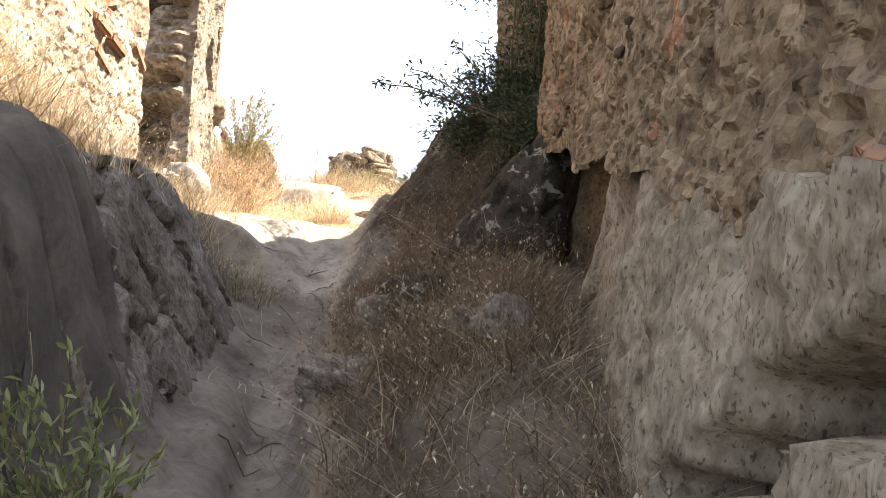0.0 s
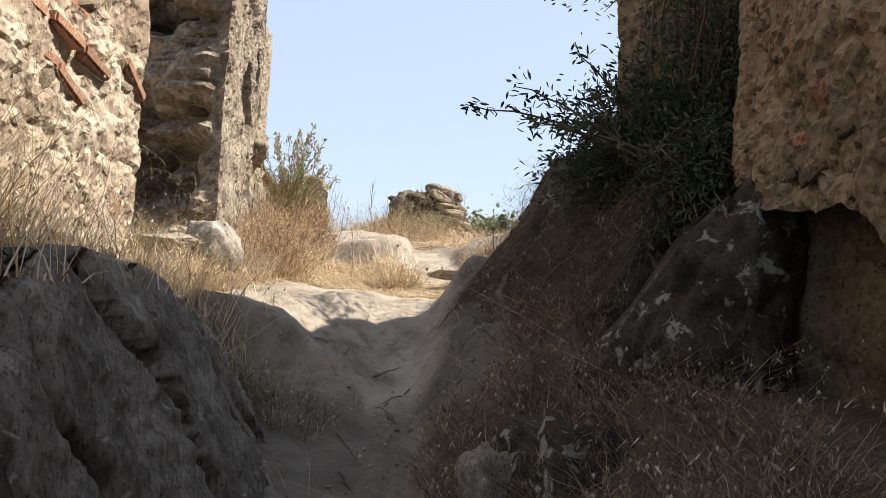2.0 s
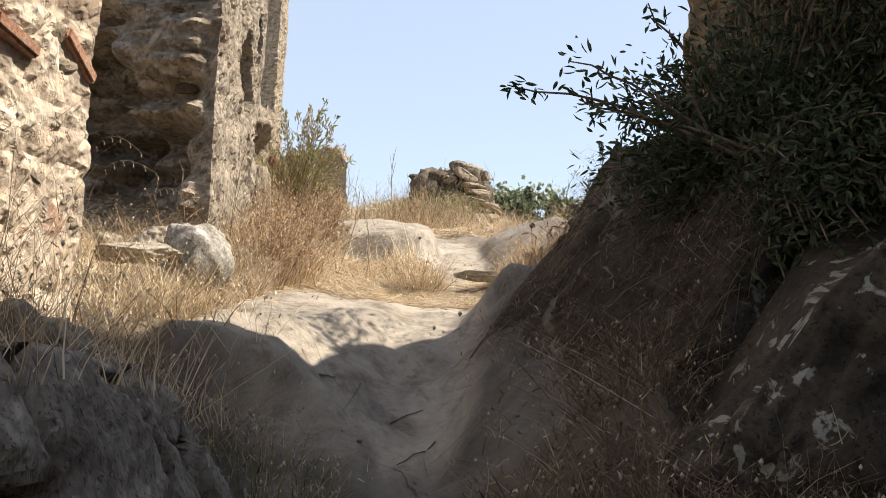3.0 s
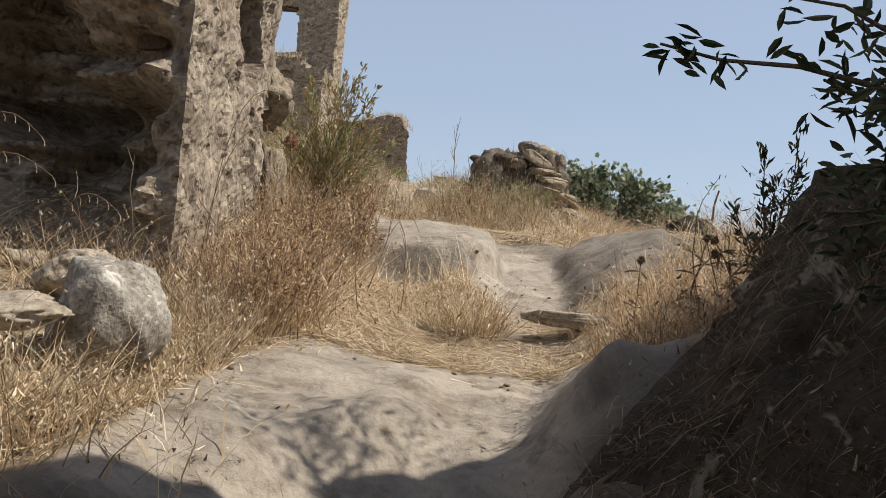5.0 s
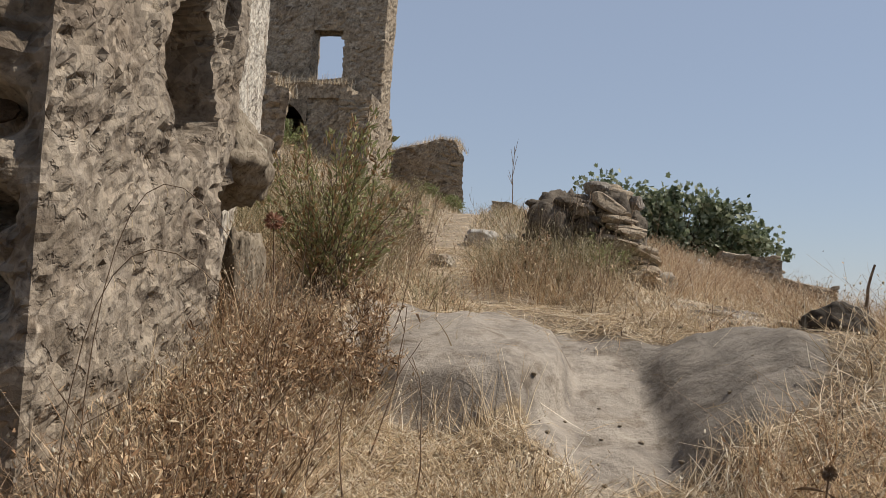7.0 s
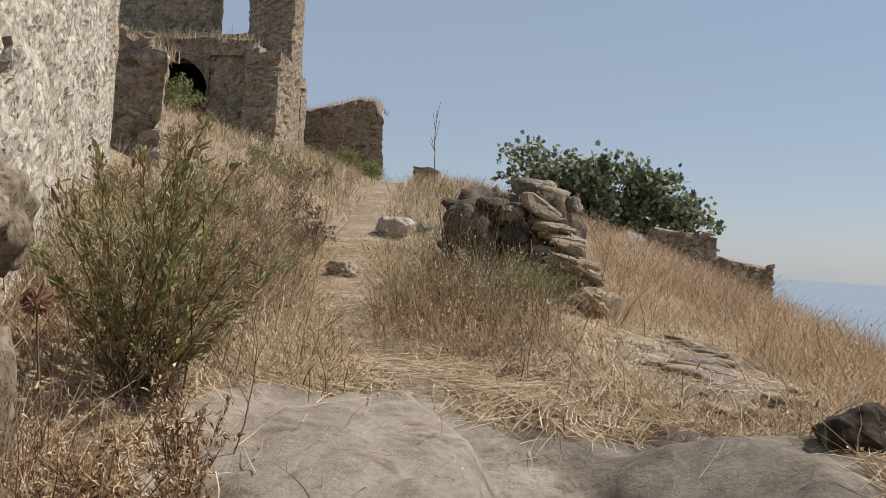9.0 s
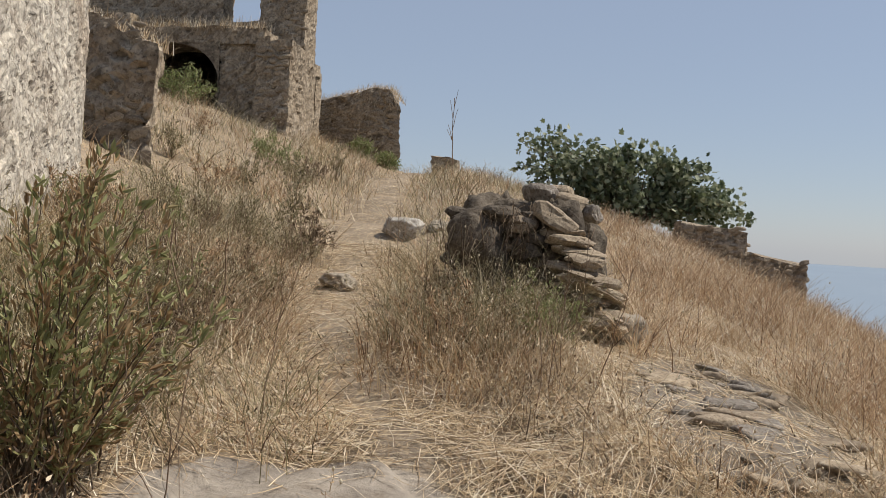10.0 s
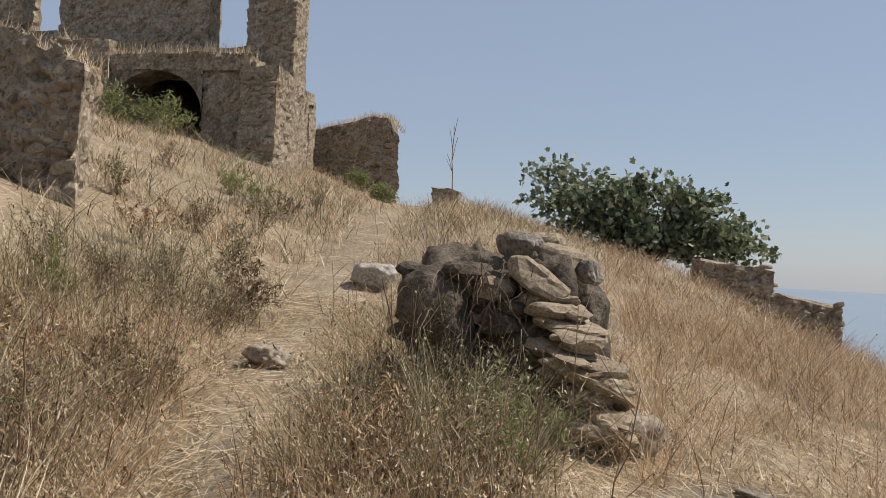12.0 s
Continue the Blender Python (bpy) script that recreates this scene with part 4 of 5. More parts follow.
meadow("grass", 1400, (-2.1, -1.75), (2.6, 5.7), 0.35, 0.75, 0.0035, STRAW, 138, "tall thin golden stalks before the sunlit wall", heads=0.4, lean=0.5, bend=0.5, bare_rock=0.6, twigs=0.6)
meadow("grass", 2500, (-0.7, 0.6), (1.2, 6.8), 0.05, 0.24, 0.004, DEAD_WEED, 124, "thin dead weeds on the shaded bank", bare_rock=0.3, heads=0.03, lean=1.5, bend=0.9, way=0.3, patch=0.4, patch_size=0.4, twigs=0.8)
meadow("grass", 2000, (-0.55, 0.6), (7.25, 9.2), 0.1, 0.4, 0.0045, STRAW_RED, 106, "dry weeds beside the humped rock", heads=0.08, way=0.35, lean=1.0)
meadow("grass", 23000, (-4.6, 0.4), (9.6, 16.5), 0.06, 0.32, 0.0055, STRAW, 107, "dry golden grass on the open slope", heads=0.14, patch=0.35, lean=1.2, way=0.3)
meadow("grass", 5500, (-4.4, -1.9), (10.2, 17), 0.12, 0.5, 0.005, WEED, 108, "grey-green half-dry weeds on the slope", twigs=0.8, heads=0.2, patch=0.3, lean=0.9, way=0.35)
meadow("grass", 6500, (-4.4, -1.6), (10.0, 16), 0.12, 0.46, 0.005, STRAW_RED, 121, "russet dead weeds on the slope", heads=0.1, patch=0.15, lean=1.0, way=0.35)
meadow("grass", 26000, (-0.75, 6.0), (12.9, 19), 0.25, 0.62, 0.006, STRAW_RED, 109, "tall russet grass field falling towards the sea", twigs=0.25, heads=0.14, lean=0.7, bare_rock=0.0, patch=0.9)
meadow("grass", 16000, (-1.0, 7.0), (18.5, 26), 0.2, 0.5, 0.009, STRAW_RED, 122, "russet grass below the terrace wall", twigs=0.0, heads=0.1, lean=0.7, bare_rock=0.0, patch=0.9)
meadow("grass", 4500, (0.15, 3.0), (9.3, 13), 0.15, 0.5, 0.005, STRAW_RED, 110, "russet grass past the shelf of stones", heads=0.1, lean=0.8)
meadow("grass", 22000, (-12, 2.5), (16, 37), 0.12, 0.42, 0.011, STRAW, 111, "dry golden grass on the upper slope", twigs=0.0, heads=0.03, patch=0.35, patch_size=1.6, way=0.2, lean=0.9)
meadow("grass", 4500, (-11, -3), (17, 33), 0.25, 0.55, 0.012, WEED, 112, "scattered grey-green weeds below the ruins", twigs=0.0, patch=0.15, patch_size=2.0, way=0.4, lean=0.8)
meadow("grass", 14000, (-10, -1), (14.5, 30), 0.18, 0.5, 0.009, WEED, 125, "grey-green tufts scattered on the slope", twigs=0.3, patch=0.1, patch_size=0.5, cover=-0.28, way=0.4, lean=0.8)
meadow("grass", 12000, (-10, -1), (14.5, 30), 0.18, 0.5, 0.009, STRAW_RED, 126, "russet tufts scattered on the slope", twigs=0.3, patch=0.1, patch_size=0.6, cover=-0.3, way=0.4, lean=0.8)
meadow("grass", 9000, (-4.6, 0.2), (10.2, 15.5), 0.15, 0.45, 0.005, STRAW_RED, 127, "dark russet tufts beside the path", twigs=0.7, patch=0.1, patch_size=0.4, cover=-0.25, way=0.35, lean=1.0, heads=0.1)
meadow("grass", 3500, (-11, -3), (17, 33), 0.2, 0.55, 0.012, STRAW_RED, 123, "russet weeds below the ruins", twigs=0.0, patch=0.15, patch_size=1.5, way=0.4, lean=0.8)
meadow("grass", 6000, (2.0, 14), (11, 40), 0.4, 0.7, 0.014, STRAW_RED, 113, "tall dry grass along the edge of the drop", twigs=0.0, lean=0.6)
# These dark blades also stand in for shaded gaps in the grass.
meadow("grass", 700, (-2.8, -1.95), (7.3, 9.7), 0.15, 0.5, 0.005, DEAD_WEED, 132, "dark dead weeds along the ruined wall", heads=0.2, lean=1.1, twigs=0.9)
meadow("grass", 2200, (-4.4, -0.8), (10.2, 16), 0.15, 0.5, 0.005, DEAD_WEED, 133, "dark dead weeds scattered on the slope", heads=0.2, lean=1.2, twigs=0.9, way=0.35, patch=0.3)
litter("straw", 22000, (-2.6, 0.5), (7.7, 11.8), STRAW, 114, "fallen dry straw on the earth", bare_rock=0.015, way=0.1)
litter("straw", 34000, (-4.5, 1.0), (10.8, 17), STRAW, 115, "fallen straw along the path", way=0.08, bare_rock=0.1)
litter("straw", 3500, (-1.9, 0.5), (2.0, 6.6), DEAD_WEED, 116, "fallen dead stalks in the sunken way", bare_rock=0.08, way=0.12)
litter("straw", 16000, (-3.8, -0.8), (10.6, 17), STRAW, 118, "trodden straw on the path", way=0.01, bare_rock=0.05)
litter("straw", 12000, (-2.0, -0.3), (7.7, 9.4), STRAW, 134, "trodden straw before the second slab", way=0.01, bare_rock=0.02)
litter("straw", 4500, (-0.9, 0.5), (11.2, 13.4), STRAW, 131, "fallen straw over the stony shelf", way=0.1, bare_rock=0.7)
litter("straw", 9000, (-8, 0.5), (16, 26), STRAW, 117, "fallen straw on the upper slope", length=(0.15, 0.5), way=0.05)


def clump(name, x, y, radius, n, low, high, material, seed, label, width=0.005, lean=1.1, heads=0.1):
    """A tussock: stalks that fan out from a small patch."""
    rng = np.random.default_rng(seed)
    r, a = radius * np.sqrt(rng.uniform(size=n)), rng.uniform(0, 2 * np.pi, n)
    bx, by = x + r * np.cos(a), y + r * np.sin(a)
    base = np.stack([bx, by, land(bx, by) - 0.02], 1)
    h = rng.uniform(low, high, n) * (1.1 - 0.45 * r / radius)
    out = np.stack([np.cos(a), np.sin(a), np.zeros(n)], 1) * (0.1 + 0.4 * r / radius)[:, None] + rng.normal(size=(n, 3)) * np.array((0.5, 0.5, 0))
    tip = base + out * (h * rng.uniform(0, lean, n))[:, None] + np.array((0, 0, 1)) * h[:, None]
    bow = out * (h * rng.uniform(0, 0.4, n))[:, None] - np.array((0, 0, 1)) * (h * rng.uniform(0, 0.3, n))[:, None]
    ob = tagged(strips(name, *twigged(base, tip, rng.uniform(0.6, 1.3, n) * width, bow, h, rng, 0.8), material, seed=seed), label, "weeds", kind="stuff")
    pick = rng.uniform(size=n) < heads
    puffs("seedheads", (tip + bow)[pick], rng.uniform(0.003, 0.007, pick.sum()), SEED, "pale dry seedheads on the weed tips")
    return ob


for k, (x, y, r, n, low, high, mat, label) in enumerate((
        (-1.62, 12.8, 0.55, 1000, 0.2, 0.62, WEED, "grey-green weeds before the stone heap"),
        (-1.35, 12.3, 0.42, 500, 0.12, 0.36, STRAW, "dry straw tussock before the stone heap"),
        (-1.75, 13.4, 0.35, 550, 0.3, 0.7, WEED, "dark dry grass hanging over the stone heap"),
        (-1.22, 8.75, 0.2, 520, 0.1, 0.36, STRAW, "golden tussock at the mouth of the worn rock"),
        (-2.1, 8.05, 0.3, 450, 0.25, 0.55, STRAW_RED, "russet tussock against the wall"),
        (-2.45, 9.3, 0.3, 400, 0.3, 0.65, STRAW_RED, "russet weeds under the green shrub"),
        (-3.4, 11.6, 0.55, 700, 0.25, 0.6, WEED, "grey-green weeds beside the pale wall"),
        (-2.95, 10.9, 0.45, 550, 0.2, 0.5, WEED, "half-dry weeds on the slope"),
        (-3.3, 13.3, 0.35, 650, 0.2, 0.5, STRAW_RED, "russet weeds left of the path"),
        (-0.35, 7.6, 0.25, 450, 0.12, 0.35, STRAW_RED, "dry weeds round the thistles"),
        (-0.2, 4.9, 0.3, 350, 0.12, 0.35, DEAD_WEED, "dead weeds on the shaded bank"),
        (0.1, 3.7, 0.3, 350, 0.12, 0.35, DEAD_WEED, "dead weeds at the foot of the rock"),
        (-1.35, 5.75, 0.22, 210, 0.1, 0.28, WEED, "grey weeds between the bank and the slab"),
        (-1.7, 12.3, 0.5, 450, 0.15, 0.5, STRAW_RED, "russet weeds among the grey-green ones"),
        (-3.3, 12.4, 0.4, 450, 0.25, 0.6, WEED, "tall grey-green weeds below the pale wall"),
        (-3.9, 13.6, 0.5, 500, 0.25, 0.65, WEED, "grey-green weeds on the upper slope"),
        (-2.95, 12.0, 0.3, 300, 0.2, 0.5, DEAD_WEED, "dark dead weeds beside the path"),
        (-3.7, 12.6, 0.35, 300, 0.2, 0.55, DEAD_WEED, "dark dead weeds on the slope"),
        (-4.3, 15.2, 0.6, 500, 0.25, 0.6, WEED, "grey-green weeds below the wall stub"),
        (-1.0, 2.2, 0.22, 130, 0.12, 0.35, WEED, "grey-green weeds beside the sunken way"))):
    clump("weed_clump", x, y, r, n, low, high, mat, 201 + k, label)


# ---- shrubs and trees ----
def curved(a, b, sag, n=7, rng=None):
    t = np.linspace(0, 1, n)[:, None]
    return a + (b - a) * t + sag * (t * (1 - t) * 4) + (rng.normal(size=(n, 3)) * 0.012 * np.linalg.norm(b - a) if rng is not None else 0) * t


def leafy(name, label, category, foot, tips, stem_r, leaves, leaf_len, leaf_wide, leaf_mat, seed, twig_mat=None, sag=0.1, lobed=False, along=0.35, jitter=0.05, upward=0.5):
    """A shrub: bowed stems from the foot to the tips, and leaves set round their outer lengths."""
    rng = np.random.default_rng(seed)
    top = tagged(new(name), label, category)
    top.location = foot
    foot = np.array(foot, float)
    lines, pts, ways = [], [], []
    for tip in tips:
        tip = np.array(tip, float)
        span = np.linalg.norm(tip - foot)
        line = curved(foot + rng.normal(size=3) * np.array((0.06, 0.06, 0)), tip, np.array((rng.normal() * sag * span * 0.5, rng.normal() * sag * span * 0.5, sag * span)), 9, rng)
        lines.append((line - foot, stem_r, stem_r * 0.25))
        t = along + (1 - along) * rng.uniform(size=leaves) ** 0.8
        f = t * 8
        i = np.minimum(f.astype(int), 7)
        at = line[i] + (line[i + 1] - line[i]) * (f - i)[:, None]
        pts.append(at + rng.normal(size=(leaves, 3)) * jitter)
        w = (line[i + 1] - line[i])
        w = w / (np.linalg.norm(w, axis=1)[:, None] + 1e-9) * upward + rng.normal(size=(leaves, 3)) * 0.55
        ways.append(w / np.linalg.norm(w, axis=1)[:, None])
    for one in lines:
        tube("branch", [one], twig_mat or TWIG, top)
    pts, ways = np.concatenate(pts) - foot, np.concatenate(ways)
    side = np.cross(ways, rng.normal(size=ways.shape))
    side /= np.linalg.norm(side, axis=1)[:, None] + 1e-9
    k = len(pts)
    tagged(leaf_mesh("foliage", pts, ways, side, rng.uniform(0.6, 1.15, k) * leaf_len, rng.uniform(0.7, 1.1, k) * leaf_wide, leaf_mat, top, lobed), kind="stuff")
    return top


def within(rng, centre, radii, n):
    v = rng.normal(size=(n, 3))
    v /= np.linalg.norm(v, axis=1)[:, None]
    return np.array(centre) + v * np.array(radii) * rng.uniform(0.45, 1.0, (n, 1)) ** 0.6


rng = np.random.default_rng(7)
tips = np.concatenate([within(rng, (0.4, 6.3, 3.15), (0.55, 0.6, 0.4), 56), within(rng, (0.72, 6.0, 3.8), (0.36, 0.7, 0.85), 46), within(rng, (0.62, 6.75, 3.7), (0.25, 0.3, 0.6), 14), within(rng, (0.08, 6.2, 2.95), (0.28, 0.35, 0.3), 26), within(rng, (0.55, 5.65, 2.7), (0.3, 0.4, 0.4), 64)])
leafy("evergreen_bush", "dark evergreen bush growing from the rock beside the wall", "bush", (0.6, 6.4, 2.8), tips, 0.012, 110, 0.05, 0.016, OLIVE, 301, along=0.3, jitter=0.07)
leafy("evergreen_branch", "bare evergreen branch with leathery leaves against the sky", "branch", (0.35, 6.0, 2.9), [(-0.56, 5.94, 3.16), (-0.34, 5.98, 3.3), (-0.05, 6.0, 3.52), (-0.2, 5.85, 3.05), (0.05, 6.05, 3.3), (-0.3, 5.9, 3.1)], 0.011, 46, 0.055, 0.017, OLIVE, 302, sag=0.05, along=0.5, jitter=0.025)
leafy("evergreen_branch", "evergreen limbs reaching out over the top of the pillar", "branch", (0.6, 7.15, 4.42), [(0.1, 7.55, 4.6), (-0.05, 7.4, 4.35), (0.25, 7.7, 4.75), (0.3, 7.75, 4.4), (0.15, 7.45, 4.95), (-0.2, 7.5, 4.6)], 0.008, 80, 0.055, 0.017, OLIVE, 307, sag=0.06, along=0.15, jitter=0.07)
leafy("evergreen_sapling", "thin pale sapling standing by the thistles", "shrub", (-0.12, 8.0, land_at(-0.12, 8.0)), [(-0.15, 8.0, 3.22), (-0.08, 8.05, 3.05), (-0.2, 7.95, 3.0)], 0.004, 22, 0.03, 0.009, SHRUB, 306, along=0.2, jitter=0.015)
leafy("evergreen_sapling", "slender dark sapling beside the boulder", "shrub", (0.03, 7.7, land_at(0.03, 7.7)), [(-0.05, 7.66, 3.3), (0.02, 7.75, 3.2), (0.1, 7.7, 3.26), (-0.12, 7.8, 3.08), (0.14, 7.85, 3.1), (0.06, 7.6, 3.36), (-0.02, 7.72, 3.0)], 0.005, 60, 0.045, 0.013, OLIVE, 303, sag=0.03, along=0.25, jitter=0.012, upward=1.1)
g = land_at(-2.5, 10.2)
tips = within(rng, (-2.48, 10.2, g + 0.56), (0.5, 0.48, 0.48), 56)
leafy("green_shrub", "green upright shrub with narrow leaves against the wall", "shrub", (-2.5, 10.2, g), tips, 0.004, 62, 0.05, 0.015, SHRUB_DRY, 304, sag=0.03, along=0.2, jitter=0.012, upward=1.2)
g = land_at(-0.93, 2.3)
leafy("green_weed", "green leafy weed at the foot of the bank", "weed", (-0.93, 2.3, g), within(rng, (-0.98, 2.3, g + 0.36), (0.24, 0.22, 0.34), 26), 0.004, 40, 0.06, 0.016, SHRUB, 305, sag=0.03, along=0.15, jitter=0.01, upward=1.0)
for x, y, h, s in ((-9.9, 25.6, 0.9, 1), (-10.9, 25.3, 0.8, 2), (-7.6, 31.5, 0.5, 3), (-6.6, 30.5, 0.45, 4)):
    g = land_at(x, y)
    leafy("green_bush", "grey-green bush below the ruined house", "bush", (x, y, g), within(rng, (x, y, g + h * 0.5), (h * 0.8, h * 0.6, h * 0.6), 26), 0.008, 60, 0.1, 0.03, SHRUB, 310 + s, along=0.2, jitter=0.06)
g = land_at(-0.2, 28.2)
tips = np.concatenate([within(rng, c, r, n) for c, r, n in (((-2.05, 28.2, 5.75), (0.85, 0.8, 0.85), 24), ((-1.0, 28.2, 5.5), (0.9, 1.0, 0.8), 30), ((0.1, 28.2, 5.4), (0.95, 1.1, 0.85), 34), ((1.1, 28.2, 5.1), (0.9, 1.0, 0.8), 30), ((1.85, 28.2, 4.7), (0.7, 0.8, 0.65), 18), ((-0.6, 27.8, 4.75), (1.2, 0.7, 0.5), 22))])
leafy("fig_tree", "broad low fig tree with lobed green leaves", "tree", (-0.1, 28.3, g), tips, 0.018, 38, 0.155, 0.155, FIG, 320, sag=0.08, lobed=True, along=0.6, jitter=0.12)


leafy("far_tree", "dark round tree top behind the outbuilding", "tree", (-9.9, 36.6, 6.2), within(rng, (-9.9, 36.6, 7.6), (0.8, 0.7, 0.6), 30), 0.02, 60, 0.12, 0.05, SHRUB, 330, along=0.3, jitter=0.1)
n = 160
v = np.random.default_rng(5).normal(size=(n, 3))
v /= np.linalg.norm(v, axis=1)[:, None]
side = np.cross(v, np.random.default_rng(6).normal(size=(n, 3)))
side /= np.linalg.norm(side, axis=1)[:, None]
flower = tagged(new("dried_flower"), "reddish dried flower head in the green shrub", "flower")
flower.location = (-2.62, 9.72, 3.5)
leaf_mesh("petals", v * 0.02, v, side, np.full(n, 0.03), np.full(n, 0.012), DRY_BLOOM, flower)
tube("stem", [(np.array(((0.03, 0.05, -0.55), (0.01, 0.02, -0.25), (0, 0, 0))), 0.005, 0.003)], THISTLE, flower)


def ledge_grass(name, n, xr, yr, top, seed, label, h=(0.1, 0.35), wide=(0.008, 0.016)):
    """Dry grass on top of a wall, ledge or roof."""
    rng = np.random.default_rng(seed)
    x, y = rng.uniform(*xr, n), rng.uniform(*yr, n)
    base = np.stack([x, y, top(x, y) - 0.02], 1)
    tall = rng.uniform(*h, n)
    tip = base + np.stack([rng.normal(size=n) * 0.25 * tall, rng.normal(size=n) * 0.25 * tall, tall], 1)
    ob = strips(name, base, tip, rng.uniform(*wide, n), rng.normal(size=(n, 3)) * 0.05, STRAW, seed=seed)
    return tagged(ob, label, "grass", kind="stuff")


ledge_grass("ledge_grass", 2200, (-13.6, -8.9), (27.0, 28.0), lambda x, y: np.interp(x, (-13.6, -12.2, -8.9), (8.75, 8.45, 8.42)), 901, "dry grass on the vault of the ruined house", (0.08, 0.3))
ledge_grass("roof_grass", 2600, (-10.1, -7.0), (33.05, 34.2), lambda x, y: np.interp(x, (-10.2, -7.7, -7.2, -6.85), (7.45, 8.1, 8.05, 7.5)) + 0.02, 902, "pale dry grass on the roof of the outbuilding", (0.05, 0.2))
ledge_grass("ledge_grass", 700, (-8.0, -5.8), (16.6, 17.2), lambda x, y: np.interp(x, (-8, -5.7), (6.4, 5.75)), 903, "dry grass on the wall stub", (0.06, 0.25))

ledge_grass("ledge_grass", 420, (-1.75, -1.4), (3.4, 5.45), lambda x, y: np.interp(y, (2.8, 4.4, 5.0, 5.5), (2.12, 2.18, 2.1, 1.92)) - 0.06, 904, "dry grass along the top of the rock bank", (0.05, 0.2), (0.003, 0.006))

# dead stems that trail over the lichened boulder
rng = np.random.default_rng(906)
n = 2600
y, z = rng.uniform(5.7, 6.75, n), rng.uniform(2.0, 3.0, n)
base = np.stack([np.interp(y, (5.8, 6.7), (0.08, -0.55)) + 0.57 * (z - 2.1) + rng.uniform(-0.04, 0.02, n), y, z], 1)
tip = base + np.stack([-rng.uniform(0.02, 0.2, n), rng.normal(size=n) * 0.12, rng.uniform(-0.05, 0.18, n)], 1)
bow = np.stack([-rng.uniform(0, 0.1, n), rng.normal(size=n) * 0.05, -rng.uniform(0, 0.3, n)], 1)
long = np.linalg.norm(tip - base, axis=1)
tagged(strips("trailing_weeds", *twigged(base, tip, rng.uniform(0.002, 0.005, n), bow, long, rng, 0.7), DEAD_WEED, seed=906), "dead brown stems trailing over the boulder", "weeds", kind="stuff")


def forb(x, y, radius, h, stems, leaves, material, seed, label, leaf=(0.028, 0.009)):
    """A bushy half-dry weed: forked stems with many small leaves."""
    rng = np.random.default_rng(seed)
    top = tagged(new("weed"), label, "weed", "bushy weeds on the slope")
    top.location = (x, y, land_at(x, y) - 0.02)
    lines, pts, ways = [], [], []
    for k in range(stems):
        a, r = rng.uniform(0, 2 * np.pi), radius * rng.uniform(0.2, 1.0)
        tip = np.array((math.cos(a) * r, math.sin(a) * r, h * rng.uniform(0.55, 1.05) * (1 - 0.35 * (r / radius) ** 2)))
        line = curved(np.array((math.cos(a) * r * 0.15, math.sin(a) * r * 0.15, 0)), tip, np.array((0, 0, 0.08 * h)), 7, rng)
        lines.append((line, 0.003, 0.0012))
        for j in range(2):
            p = line[rng.integers(2, 6)]
            lines.append((curved(p, p + rng.normal(size=3) * 0.12 * h + np.array((0, 0, 0.16 * h)), np.zeros(3), 4, rng), 0.0018, 0.0009))
        for one, _, _ in lines[-3:]:
            i = rng.integers(0, len(one) - 1, leaves)
            pts.append(one[i] + (one[i + 1] - one[i]) * rng.uniform(size=(leaves, 1)) + rng.normal(size=(leaves, 3)) * 0.008)
            w = (one[-1] - one[0]) / np.linalg.norm(one[-1] - one[0]) * 0.7 + rng.normal(size=(leaves, 3)) * 0.6
            ways.append(w / np.linalg.norm(w, axis=1)[:, None])
    for one in lines[::3]:
        tube("stem", [one], THISTLE, top, 4)
    tagged(tube("side_shoot", [one for k, one in enumerate(lines) if k % 3], THISTLE, top, 3), kind="stuff")
    pts, ways = np.concatenate(pts), np.concatenate(ways)
    side = np.cross(ways, rng.normal(size=ways.shape))
    side /= np.linalg.norm(side, axis=1)[:, None] + 1e-9
    k = len(pts)
    tagged(leaf_mesh("foliage", pts, ways, side, rng.uniform(0.5, 1.3, k) * leaf[0], rng.uniform(0.6, 1.2, k) * leaf[1], material, top), kind="stuff")
    return top


rng = np.random.default_rng(77)
kinds = ((WEED, "grey-green half-dry bushy weed on the slope"), (STRAW_RED, "russet dried-out bushy weed on the slope"), (SHRUB, "dull green leafy weed among dry grass"), (DEAD_WEED, "dark dead bushy weed among dry grass"), (WEED, "grey-green half-dry bushy weed on the slope"))
for k in range(74):
    if k < 34:
        x, y = rng.uniform(-4.3, -2.75), rng.uniform(11.0, 15.5)
    elif k < 46:
        x, y = rng.uniform(-2.45, -1.95), rng.uniform(7.7, 9.9)
    elif k < 58:
        x, y = rng.uniform(-2.1, -1.1), rng.uniform(12.2, 13.5)
    else:
        x, y = rng.uniform(-7.5, -3.2), rng.uniform(15.5, 22)
    if abs(x - float(path_x(y))) < 0.42 or blocked(np.array([x]), np.array([y]))[0]:
        continue
    mat, label = kinds[(k * 7 + k // 5) % 5] if not 34 <= k < 46 else kinds[1]
    big = 1.0 if k < 58 else 1.5
    forb(x, y, rng.uniform(0.14, 0.28) * big, rng.uniform(0.28, 0.5) * big, 13, 20, mat, 800 + k, label, (0.028 * big, 0.009 * big))


